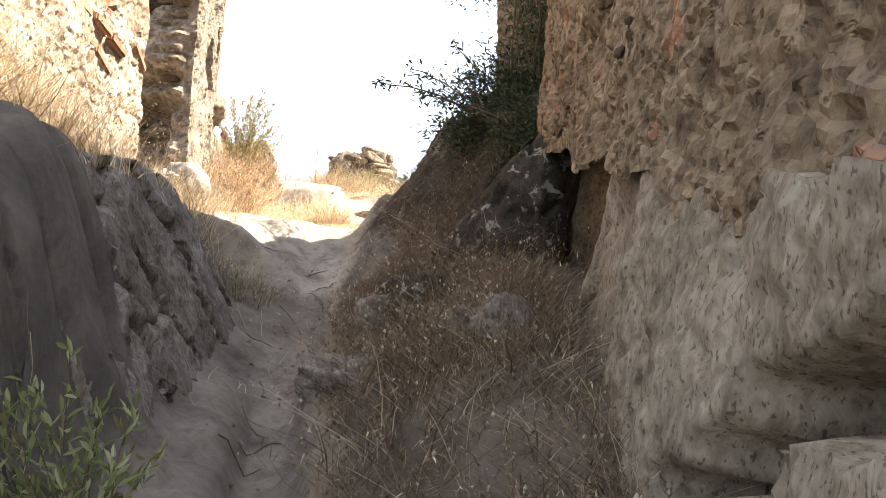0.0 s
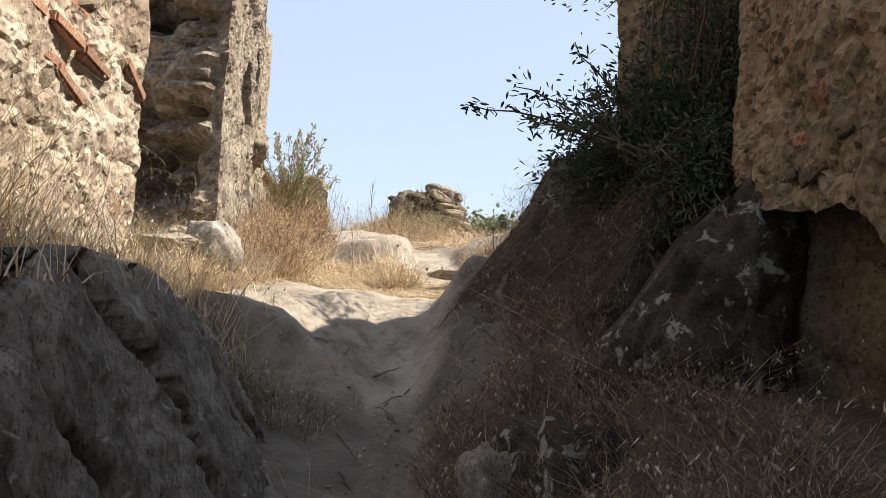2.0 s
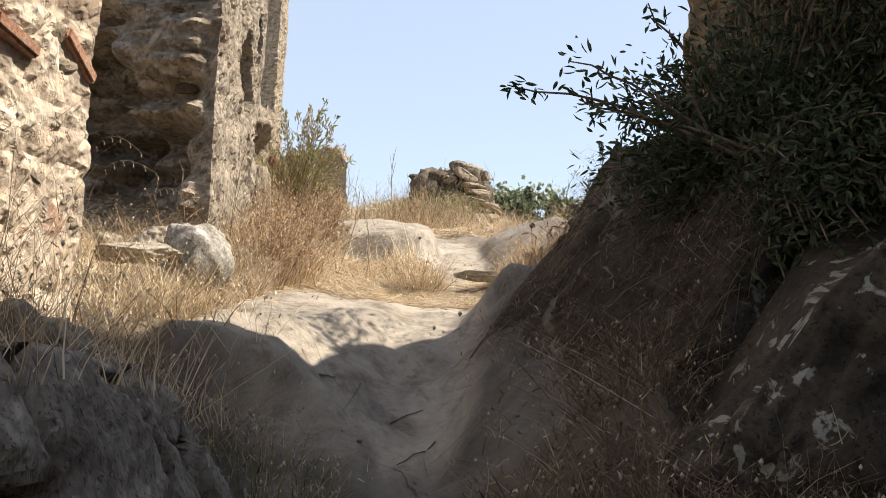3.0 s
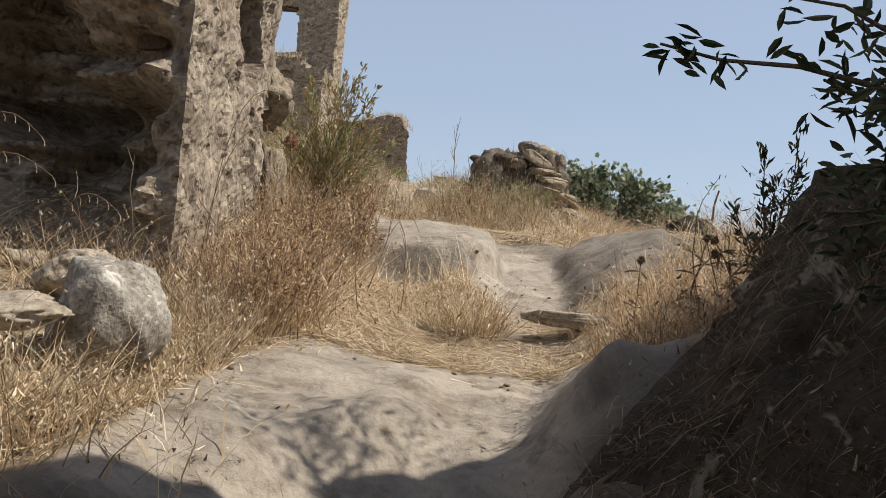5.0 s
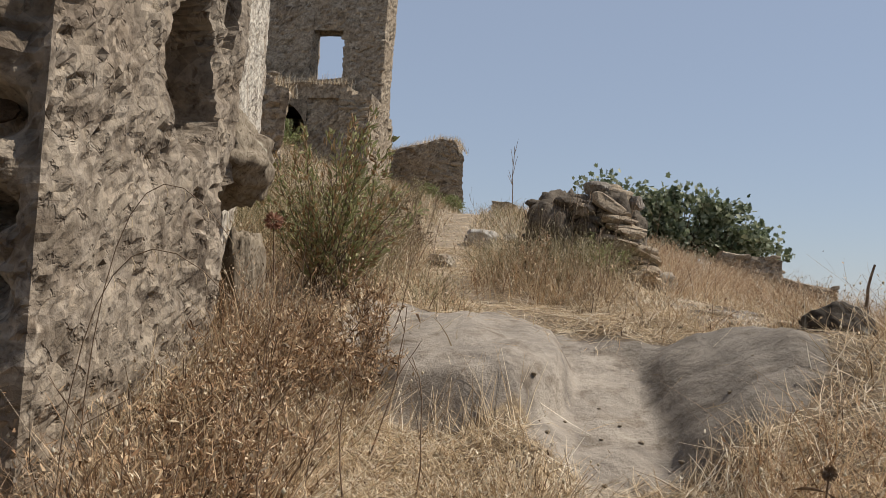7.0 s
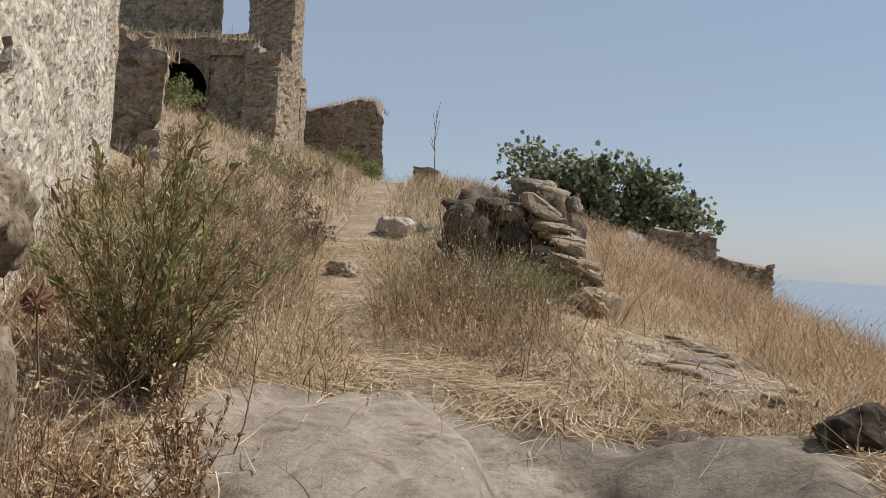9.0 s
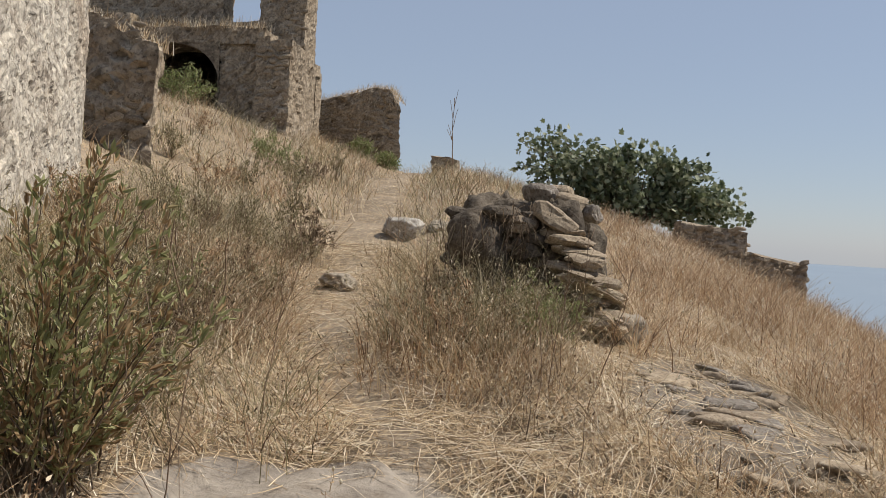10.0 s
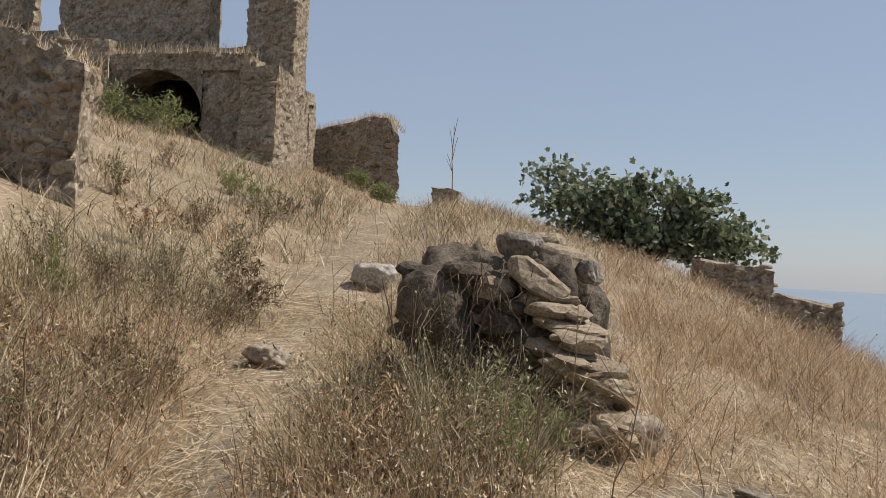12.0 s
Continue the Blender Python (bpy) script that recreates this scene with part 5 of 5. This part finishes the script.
# ---- thistles and tall stalks ----
def thistle(x, y, h, seed, heads=2):
    rng = np.random.default_rng(seed)
    g = land_at(x, y)
    top = tagged(new("thistle"), "dead brown thistle with round spiny heads", "thistle", "dead thistles by the path")
    top.location = (x, y, g)
    main = curved(np.zeros(3), np.array((rng.normal() * 0.06, rng.normal() * 0.06, h)), np.array((rng.normal() * 0.03, 0, 0)), 8, rng)
    lines, ends = [(main, 0.004, 0.0025)], [main[-1]]
    for k in range(heads - 1):
        a = main[4 + k]
        b = a + np.array((rng.normal() * 0.09, rng.normal() * 0.09, rng.uniform(0.08, 0.2)))
        lines.append((curved(a, b, np.array((0, 0, -0.02)), 5, rng), 0.004, 0.0025))
        ends.append(b)
    tube("stem", lines, THISTLE, top)
    for e in ends:
        n = 90
        v = rng.normal(size=(n, 3))
        v /= np.linalg.norm(v, axis=1)[:, None]
        side = np.cross(v, rng.normal(size=(n, 3)))
        side /= np.linalg.norm(side, axis=1)[:, None]
        leaf_mesh("head", e + v * 0.004, v, side, np.full(n, 0.017), np.full(n, 0.007), THISTLE, top)
    n = 26
    at = main[rng.integers(1, 7, n)]
    v = rng.normal(size=(n, 3)) * np.array((1, 1, 0.4))
    v /= np.linalg.norm(v, axis=1)[:, None]
    side = np.cross(v, np.tile((0, 0, 1.0), (n, 1)))
    side /= np.linalg.norm(side, axis=1)[:, None]
    leaf_mesh("dry_leaves", at, v, side, rng.uniform(0.04, 0.09, n), np.full(n, 0.014), THISTLE, top)
    return top


for k, (x, y, h, heads) in enumerate(((-0.12, 7.95, 0.32, 2), (0.0, 7.75, 0.3, 3), (-0.2, 7.8, 0.3, 2), (0.1, 8.15, 0.36, 3), (-0.46, 8.15, 0.36, 1), (0.2, 7.9, 0.3, 2))):
    thistle(x, y, h, 400 + k, heads)


def stalk(x, y, h, seed, label="bare dead flower stalk standing in the grass", r=0.004, branches=3, lean=0.2):
    rng = np.random.default_rng(seed)
    g = land_at(x, y)
    main = curved(np.array((x, y, g - 0.03)), np.array((x + rng.normal() * lean * h, y + rng.normal() * lean * h, g + h)), np.array((rng.normal() * 0.05 * h, 0, 0)), 8, rng)
    lines = [(main, r, r * 0.5)]
    for k in range(branches):
        a = main[rng.integers(3, 7)]
        lines.append((curved(a, a + np.array((rng.normal() * 0.12, rng.normal() * 0.12, rng.uniform(0.15, 0.3))) * h, np.zeros(3), 4, rng), r * 0.6, r * 0.3))
    return tagged(tube("dead_stalk", lines, THISTLE), label, "stalk", "dead stalks in the grass")


rng = np.random.default_rng(9)
stalk(-4.7, 30, 2.0, 450, "tall bare flower spike on the ridge", 0.016, 5, 0.02)
spots = [(rng.uniform(-4.2, -1.9), rng.uniform(9.5, 15)) for k in range(40)] + [(rng.uniform(-1.5, -0.9), rng.uniform(11.5, 13)) for k in range(8)] + [(rng.uniform(-2.5, -1.6), rng.uniform(7.3, 9.3)) for k in range(16)] + [(rng.uniform(-5, 0.5), rng.uniform(15, 20)) for k in range(24)]
for k, (x, y) in enumerate(spots):
    if abs(x - float(path_x(y))) > 0.3 and not blocked(np.array([x]), np.array([y]))[0]:
        stalk(x, y, rng.uniform(0.25, 0.7), 460 + k, r=0.003)
for k in range(7):
    stalk(-3.0 + rng.normal() * 0.12, 11.9 + rng.normal() * 0.12, rng.uniform(0.35, 0.55), 700 + k, "dark dead stem leaning out of the weeds", 0.006, 1)


stalk(0.2, 10.55, 0.36, 751, "dark leaning stick beside the dark stone", 0.012, 0, 0.35)
for k, (x, y, h, way) in enumerate(((-2.75, 6.9, 0.5, 0.42), (-2.9, 7.1, 0.6, 0.38), (-2.6, 7.25, 0.42, 0.3), (-2.35, 8.0, 0.95, 0.45), (-2.3, 7.85, 0.8, 0.5))):
    u = np.linspace(0, 1, 12)
    bow = np.stack([x + way * u ** 2, y - 0.1 * u, land_at(x, y) + h * np.sin(u * 2.1) / math.sin(1.57)], 1)
    wild_oat = tagged(new("wild_oat"), "arching dry wild oat stem with hanging seeds", "grass stem", "wild oats by the wall")
    wild_oat.location = (x, y, land_at(x, y))
    bow -= np.array(wild_oat.location)
    tube("stem", [(bow, 0.0022, 0.001)], THISTLE, wild_oat, 4)
    for j in range(6, 12):
        drop = bow[j] + np.array((0.008, 0.004 * (j % 3), -0.018))
        tube("seed", [(np.stack([bow[j], drop, drop - np.array((0, 0, 0.014))]), 0.0005, 0.0016)], STRAW, wild_oat, 4)


# ---- boulders and stones ----
def boulder(name, x, y, z, size, seed, material, label, category="boulder", turn=0.0, tilt=(0, 0), detail=5, rough=0.05, flat=0.0, group=""):
    ob = place(name, rock_mesh(name, size, seed, detail, 14, rough, flat), material, None, pose(x, y, z, tilt[0], tilt[1], turn))
    return tagged(ob, label, category, group)


lichen_boulder = masonry("lichen_boulder", [(0.05, 5.72), (0.72, 5.85), (1.2, 6.4), (1.0, 7.0), (-0.42, 7.08), (-0.66, 6.75)], 1.4, 3.06, 0.035, ROCK_DARK_SHADED, 0.6, 0.05, 0.07, 501, ragged=0.04, squash=0.8, cap=0.1,
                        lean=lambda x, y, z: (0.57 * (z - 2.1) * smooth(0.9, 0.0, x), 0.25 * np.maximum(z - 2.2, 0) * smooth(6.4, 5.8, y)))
tagged(lichen_boulder, "big boulder with pale lichen blots, coloured dark for the shade under the bush", "boulder")
# Near-black base holds the shade cast by bush and walls.
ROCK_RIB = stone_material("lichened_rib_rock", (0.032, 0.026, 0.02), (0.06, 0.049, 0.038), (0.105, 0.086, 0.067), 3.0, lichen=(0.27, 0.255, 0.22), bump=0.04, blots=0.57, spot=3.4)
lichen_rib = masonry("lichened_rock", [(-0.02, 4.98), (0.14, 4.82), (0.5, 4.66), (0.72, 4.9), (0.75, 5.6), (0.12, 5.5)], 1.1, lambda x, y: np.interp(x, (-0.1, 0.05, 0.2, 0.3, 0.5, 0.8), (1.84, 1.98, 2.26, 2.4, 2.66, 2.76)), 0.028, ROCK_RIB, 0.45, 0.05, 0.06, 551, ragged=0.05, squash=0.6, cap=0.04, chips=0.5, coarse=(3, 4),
                    lean=lambda x, y, z: (0 * x, 0.3 * np.maximum(z - 1.9, 0) * smooth(5.2, 4.7, y)))
tagged(lichen_rib, "leaning rock with a pale lichened ridge, its shade painted near black", "rock")
boulder("low_boulder", -0.1, 4.6, 1.42, (0.34, 0.4, 0.42), 552, ROCK_RIB, "rounded boulder at the foot of the lichened rock, darkened for shade", "boulder", 25, rough=0.06)
boulder("standing_stone", 0.1, 3.72, 1.42, (0.14, 0.13, 0.22), 502, ROCK_BANK, "squared grey stone among dead weeds", "stone", 20, flat=0.4)
boulder("grey_boulder", -2.15, 6.86, 2.47, (0.19, 0.19, 0.24), 503, ROCK_GREY, "pale grey lichened boulder on the edge of the slab", turn=30)
boulder("flat_stone", -2.3, 6.58, 2.5, (0.22, 0.16, 0.07), 504, ROCK_PALE, "flat tan stone leaning on the grey boulder", "stone", 15, (4, -6), flat=0.4)
for k in range(9):
    x, y = -2.35 - 0.16 * k + 0.05 * math.sin(k * 5.0), 7.72 - 0.12 * (k % 3)
    boulder("fallen_stone", x, y, land_at(x, y) + 0.03, (0.07 + 0.03 * (k % 4), 0.08 + 0.02 * (k % 3), 0.06 + 0.02 * (k % 2)), 1505 + k, ROCK_PALE, "rough stone fallen at the foot of the wall", "stone", 40 * k, detail=4, group="stones fallen from the wall")
boulder("fallen_stone", -2.5, 7.3, 2.6, (0.17, 0.14, 0.11), 505, ROCK_PALE, "rough stone fallen from the wall", "stone", 50)
boulder("fallen_stone", -2.3, 7.3, 2.52, (0.11, 0.1, 0.08), 506, ROCK_PALE, "rough stone fallen from the wall", "stone", 80)
boulder("dark_stone", 0.04, 10.45, land_at(0.04, 10.45) + 0.03, (0.17, 0.15, 0.16), 507, ROCK_DARK_SHADED, "dark weathered stone on the edge of the slope", "stone", 35)
boulder("ledge_stone", -0.6, 8.75, land_at(-0.6, 8.75) + 0.03, (0.34, 0.13, 0.055), 508, ROCK_PALE, "flat ledge of stone sticking out of the earth", "stone", 8, flat=0.5)
boulder("path_stone", -2.92, 14.4, land_at(-2.92, 14.4) + 0.04, (0.15, 0.13, 0.09), 509, ROCK_PALE, "pale broken stone beside the path", "stone", 40)
boulder("white_stone", -3.15, 17.6, land_at(-3.15, 17.6) + 0.1, (0.24, 0.2, 0.17), 510, ROCK_WHITE, "whitish rounded stone in the grass", "stone", 10)
boulder("white_stone", -2.85, 18.1, land_at(-2.85, 18.1) + 0.04, (0.17, 0.15, 0.12), 511, ROCK_PALE, "pale stone beside the whitish one", "stone", 70)
boulder("round_stone", -0.83, 13.5, land_at(-0.83, 13.5) + 0.09, (0.2, 0.15, 0.13), 512, ROCK_PALE, "rounded tan stone before the heap", "stone", -15, flat=0.2)
boulder("crevice_stone", -2.68, 9.55, 3.12, (0.1, 0.12, 0.4), 513, ROCK_TALL, "upright rounded stone in the gap of the wall", "stone", 10)
boulder("crevice_stone", -2.8, 9.48, 3.78, (0.22, 0.4, 0.3), 514, ROCK_TALL, "bulging stone mass at the wall's end", "stone", 10, (0, 0), 5, 0.09)

boulder("bank_rock", -1.9, 5.08, 1.88, (0.33, 0.5, 0.46), 514, ROCK_BANK, "dark rounded rock at the end of the bank", "rock", 10, rough=0.06)
boulder("low_rock", -0.48, 3.9, land_at(-0.48, 3.9) - 0.02, (0.2, 0.34, 0.17), 515, ROCK_BANK, "low worn rock beside the sunken way", "rock", 12, rough=0.06)
boulder("low_rock", -0.25, 4.75, land_at(-0.25, 4.75) - 0.02, (0.22, 0.26, 0.18), 517, ROCK_BANK, "low worn rock among dead weeds", "rock", 40, rough=0.06)
boulder("broken_stone", 0.22, 3.45, land_at(0.22, 3.45) + 0.02, (0.13, 0.16, 0.13), 518, ROCK_BANK, "broken grey stone at the foot of the rock face", "stone", 15)

# the heap of stones: earth-and-rubble core coloured dark for shade, boulders on top, thin courses on the sunny side
heap = tagged(new("stone_heap"), "collapsed heap of rounded boulders and thin flat stones", "stone heap")
heap.location = (-1.35, 14.1, land_at(-1.35, 14.1))
hz = heap.location.z


def heap_stone(name, x, y, z, size, seed, turn, tilt=(0, 0), material=None, flat=0.0, detail=3, rough=0.05, facets=10):
    ob = place(name, rock_mesh(name, size, seed, detail, facets, rough, flat, detail > 3), material or RUBBLE, heap, pose(x + 1.35, y - 14.1, z - hz, tilt[0], tilt[1], turn))
    return ob


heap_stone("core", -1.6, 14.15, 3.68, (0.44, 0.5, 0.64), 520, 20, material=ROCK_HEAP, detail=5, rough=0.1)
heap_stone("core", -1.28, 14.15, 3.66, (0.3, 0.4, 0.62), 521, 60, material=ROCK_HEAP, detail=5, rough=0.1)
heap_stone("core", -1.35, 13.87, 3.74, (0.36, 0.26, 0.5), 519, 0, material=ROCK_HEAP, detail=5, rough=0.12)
heap_stone("stone", -1.36, 13.95, 4.24, (0.13, 0.12, 0.09), 522, 10, material=ROCK_BANK)
heap_stone("stone", -1.15, 13.92, 4.19, (0.13, 0.1, 0.075), 523, -20, (0, 12))
heap_stone("stone", -1.0, 13.9, 4.12, (0.075, 0.08, 0.08), 524, 40, material=ROCK_BANK)
heap_stone("stone", -1.23, 13.68, 4.07, (0.19, 0.12, 0.09), 525, -10, (0, 28))
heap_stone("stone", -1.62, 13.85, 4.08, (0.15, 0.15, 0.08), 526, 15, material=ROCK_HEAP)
heap_stone("stone", -1.25, 14.2, 4.26, (0.11, 0.12, 0.08), 527, 70)
rng = np.random.default_rng(12)
for k in range(44):
    u = k / 43
    z = 3.98 - 0.56 * u + rng.normal() * 0.012
    x = -1.16 + 0.3 * u + rng.uniform(-0.08, 0.04)
    y = 13.66 - 0.4 * u + rng.uniform(-0.06, 0.22)
    heap_stone("flat_stone", x, y, z, (rng.uniform(0.06, 0.19), rng.uniform(0.06, 0.16), rng.uniform(0.02, 0.065)), 530 + k, rng.uniform(-60, 60), (rng.normal() * 8, 5 + rng.normal() * 9), flat=0.4, facets=9)

for k in range(70):
    x, z = rng.uniform(-1.98, -1.15), rng.uniform(3.45, 4.08)
    y = 13.5 + 0.55 * abs(x + 1.4) ** 1.3 + 0.35 * (z - 3.45) + rng.uniform(-0.03, 0.08)
    r = rng.uniform(0.04, 0.11)
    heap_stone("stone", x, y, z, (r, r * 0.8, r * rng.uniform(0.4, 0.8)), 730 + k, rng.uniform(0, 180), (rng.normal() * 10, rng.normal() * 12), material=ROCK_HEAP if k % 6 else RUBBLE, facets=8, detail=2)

# dead grass that hangs over the heap's dark flank
n = 230
hx = rng.uniform(-1.9, -1.28, n)
base = np.stack([hx, 13.44 + 0.25 * np.abs(hx + 1.4) + rng.uniform(0, 0.3, n), 4.18 - 0.4 * np.abs(hx + 1.45) - rng.uniform(0, 0.5, n)], 1)
way = np.stack([rng.normal(size=n) * 0.08, -rng.uniform(0.05, 0.2, n), rng.uniform(0.02, 0.14, n)], 1)
tagged(strips("hanging_grass", base, base + way, rng.uniform(0.003, 0.007, n), np.stack([rng.normal(size=n) * 0.03, -rng.uniform(0.02, 0.1, n), -rng.uniform(0.02, 0.3, n)], 1), DEAD_WEED, levels=6, seed=77), "dead grass hanging over the stone heap", "grass", kind="stuff")

for k in range(16):
    x, y = -1.95 + 0.042 * k + 0.03 * math.sin(k * 3.3), 13.62 + 0.05 * math.sin(k * 5.1)
    z = 3.96 - 0.35 * abs(x + 1.5) + 0.06 * math.sin(k * 2.7)
    line = curved(np.array((x, y, z - 0.12)), np.array((x + 0.1 * math.sin(k * 4.1), y - 0.06, z + 0.12 + 0.1 * math.sin(k * 1.9) ** 2)), np.zeros(3), 6, rng)
    tagged(tube("dead_stalk", [(line, 0.005, 0.002)], TWIG), "short dark dead stem sticking out of the stone heap", "stalk", "dead stems on the heap")

# loose stones on the shelf, along the path and at the feet of the walls
for k in range(30):
    x, y = -0.3 + rng.normal() * 0.25, 12.2 + rng.normal() * 0.65
    boulder("shelf_stone", x, y, land_at(x, y) + 0.004, (rng.uniform(0.06, 0.2), rng.uniform(0.05, 0.13), rng.uniform(0.02, 0.055)), 580 + k, RUBBLE if k % 3 else ROCK_BANK, "thin flat stone on the stony shelf", "stone", rng.uniform(-30, 30), (rng.normal() * 6, 4 + rng.normal() * 6), 3, 0.05, 0.5, "flat stones on the shelf")
pebble = [rock_mesh("pebble", (1, 0.8, 0.55), 600 + k, 2, 10, 0.06) for k in range(6)]
for me in pebble:
    me.materials.append(RUBBLE)
for k in range(170):
    zone = k % 5
    x, y = ((rng.uniform(-2.4, -1.8), rng.uniform(6.4, 7.6)), (rng.normal() * 0.35 + float(path_x(8.6)), rng.uniform(7.6, 10)), (rng.uniform(-3.6, -0.5), rng.uniform(10.8, 15)), (rng.normal() * 0.2 - 0.9, rng.uniform(3, 6.2)), (rng.uniform(-0.8, 0.5), rng.uniform(10.8, 13.2)))[zone]
    if blocked(np.array([x]), np.array([y]))[0]:
        continue
    r = rng.uniform(0.006, 0.02) * (1.5 if zone == 4 else 1)
    tagged(place("pebble", pebble[k % 6], None, None, pose(x, y, land_at(x, y) + r * 0.2, 0, 0, rng.uniform(0, 360)) @ Matrix.Scale(r, 4)), "small loose stone on the dry earth", "stone", "loose small stones")
for k in range(14):
    y = rng.uniform(3.2, 7.0)
    x = float(path_x(y)) + rng.normal() * 0.12
    a, L = rng.uniform(0, 6.28), rng.uniform(0.08, 0.25)
    p = np.array([(x + math.cos(a) * L * u + rng.normal() * 0.006, y + math.sin(a) * L * u, 0) for u in np.linspace(-0.5, 0.5, 6)])
    p[:, 2] = land(p[:, 0], p[:, 1]) + 0.008
    tagged(tube("fallen_twig", [(p, 0.004, 0.002)], TWIG), "broken dead twig lying on the path", "twig", "twigs on the path")

# ---- stones that stand out of the walls ----
faced = [rock_mesh("stone", (1, 0.45, 0.7), 620 + k, 2, 7, 0.05, 0.0, False) for k in range(8)]
for me in faced:
    me.materials.append(RUBBLE)


# Brown sandstone, taken darker for the unlit wall faces; shade is in its colour.
SHADED_STONE = stone_material("shaded_brown_sandstone", (0.1, 0.07, 0.045), (0.17, 0.12, 0.08), (0.25, 0.18, 0.125), 5, bump=0.015, rand=True)
faced_brown_shaded = [rock_mesh("stone", (1, 0.45, 0.7), 640 + k, 2, 7, 0.05, 0.0, False) for k in range(8)]
for me in faced_brown_shaded:
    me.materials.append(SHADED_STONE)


def studded(wall, a, b, z0, z1, n, seed, size=(0.04, 0.13), sink=0.5, m=None, kit=faced, skip=()):
    """Single stones bedded in the face of a wall that runs from a to b."""
    rng = np.random.default_rng(seed)
    a, b = np.array(a), np.array(b)
    turn = math.degrees(math.atan2(b[1] - a[1], b[0] - a[0]))
    out = np.array((b[1] - a[1], a[0] - b[0])) / np.linalg.norm(b - a)
    for k in range(n):
        u, z = rng.uniform(0.02, 0.98), rng.uniform(z0, z1)
        x, y = a + (b - a) * u 
        s = rng.uniform(*size)
        if any(math.dist((x, y, z), hole[:3]) < hole[3] for hole in skip):
            continue
        x, y = np.array((x, y)) - out * sink * s * 0.36
        ob = place("stone", kit[k % 8], None, wall, pose(x, y, z, rng.normal() * 12, rng.normal() * 14, turn + rng.normal() * 8) @ Matrix.Diagonal((s, s * 0.8, s * rng.uniform(0.5, 1.0), 1)))
        if m is not None:
            ob.matrix_parent_inverse = m


studded(wall_left, (-2.08, 3.2), (-2.1, 5.62), 2.5, 5.0, 110, 31, (0.04, 0.11), 1.0)
studded(wall_stub, (-2.49, 7.95), (-2.61, 9.25), 2.8, 5.2, 70, 32, (0.03, 0.1), 1.25, skip=((-2.57, 8.84, 3.98, 0.36), (-2.6, 9.12, 4.35, 0.28), (-2.61, 9.25, 3.25, 0.45)))
studded(wall_stub, (-4.0, 8.1), (-2.55, 7.92), 2.6, 5.0, 34, 33, (0.07, 0.2), 1.5, None, faced_brown_shaded, ((-3.05, 7.98, 3.1, 0.5), (-3.5, 8.0, 3.6, 0.55)))
studded(wall_right, (0.52, 4.95), (0.62, 1.4), 2.5, 3.8, 90, 34, (0.025, 0.08), 0.7, None, faced_brown_shaded)
studded(wall_buttress, (-8.0, 16.6), (-5.7, 16.52), 4.8, 6.0, 70, 35, (0.06, 0.16), 0.35)
into = Matrix.Translation((8.5, -27, -5.8))
studded(ruin, (-8.48, 26.0), (-7.74, 26.0), 5.6, 7.8, 60, 36, (0.06, 0.16), 0.35, into)
studded(ruin, (-7.74, 26.05), (-7.74, 27.1), 5.6, 7.8, 60, 37, (0.06, 0.16), 0.35, into)
studded(ruin, (-8.86, 27.0), (-7.8, 27.0), 8.0, 10.5, 70, 38, (0.06, 0.16), 0.35, into)
studded(ruin, (-13.4, 27.0), (-9.85, 27.0), 8.4, 10.5, 60, 39, (0.06, 0.15), 0.5, into)
studded(ruin, (-14.5, 26.0), (-11.6, 26.0), 6.8, 8.3, 60, 40, (0.06, 0.18), 0.35, into)
studded(block, (-9.8, 33.0), (-6.95, 33.0), 6.0, 7.4, 110, 41, (0.07, 0.18), 0.35)
studded(far_a, (0.55, 24.2), (1.66, 24.0), 3.4, 4.3, 60, 42, (0.06, 0.14), 0.35)
studded(far_b, (1.68, 24.05), (2.72, 24.0), 3.0, 3.75, 50, 43, (0.06, 0.14), 0.35)

# broken bricks built slantwise into the sunlit wall
bm = bmesh.new()
bmesh.ops.create_cube(bm, size=1)
bmesh.ops.scale(bm, vec=(0.24, 0.12, 0.05), verts=bm.verts)
bmesh.ops.bevel(bm, geom=bm.edges[:], offset=0.009, segments=2, affect="EDGES")
brick_me = bpy.data.meshes.new("brick")
bm.to_mesh(brick_me)
bm.free()
brick_me.materials.append(BRICK)
for y, z, tilt, out in ((4.62, 3.14, 6, 0.02), (4.9, 3.12, 8, 0.03), (5.16, 3.08, 10, 0.02), (4.82, 2.99, 4, 0.0), (4.98, 2.93, 20, 0.01), (5.58, 3.14, 30, 0.0)):
    place("brick", brick_me, None, wall_left, pose(-2.15 + out, y, z, -tilt, 0, 0) @ pose(0, 0, 0, 0, 0, 90))

# thin dark tubes that stand in for shaded cracks down the bank
for k, (x0, y0, x1, y1) in enumerate(((-1.62, 3.75, -1.12, 3.95), (-1.5, 4.35, -1.15, 4.2))):
    u = np.linspace(0, 1, 14)
    x, y = x0 + (x1 - x0) * u + 0.03 * np.sin(u * 9 + k), y0 + (y1 - y0) * u + 0.05 * np.sin(u * 7 + 2 * k)
    tagged(tube("root", [(np.stack([x, y, land(x, y) + 0.004], 1), 0.008, 0.004)], TWIG), "thin dark tube standing in for a crack in the rock bank", "root", "roots on the bank")
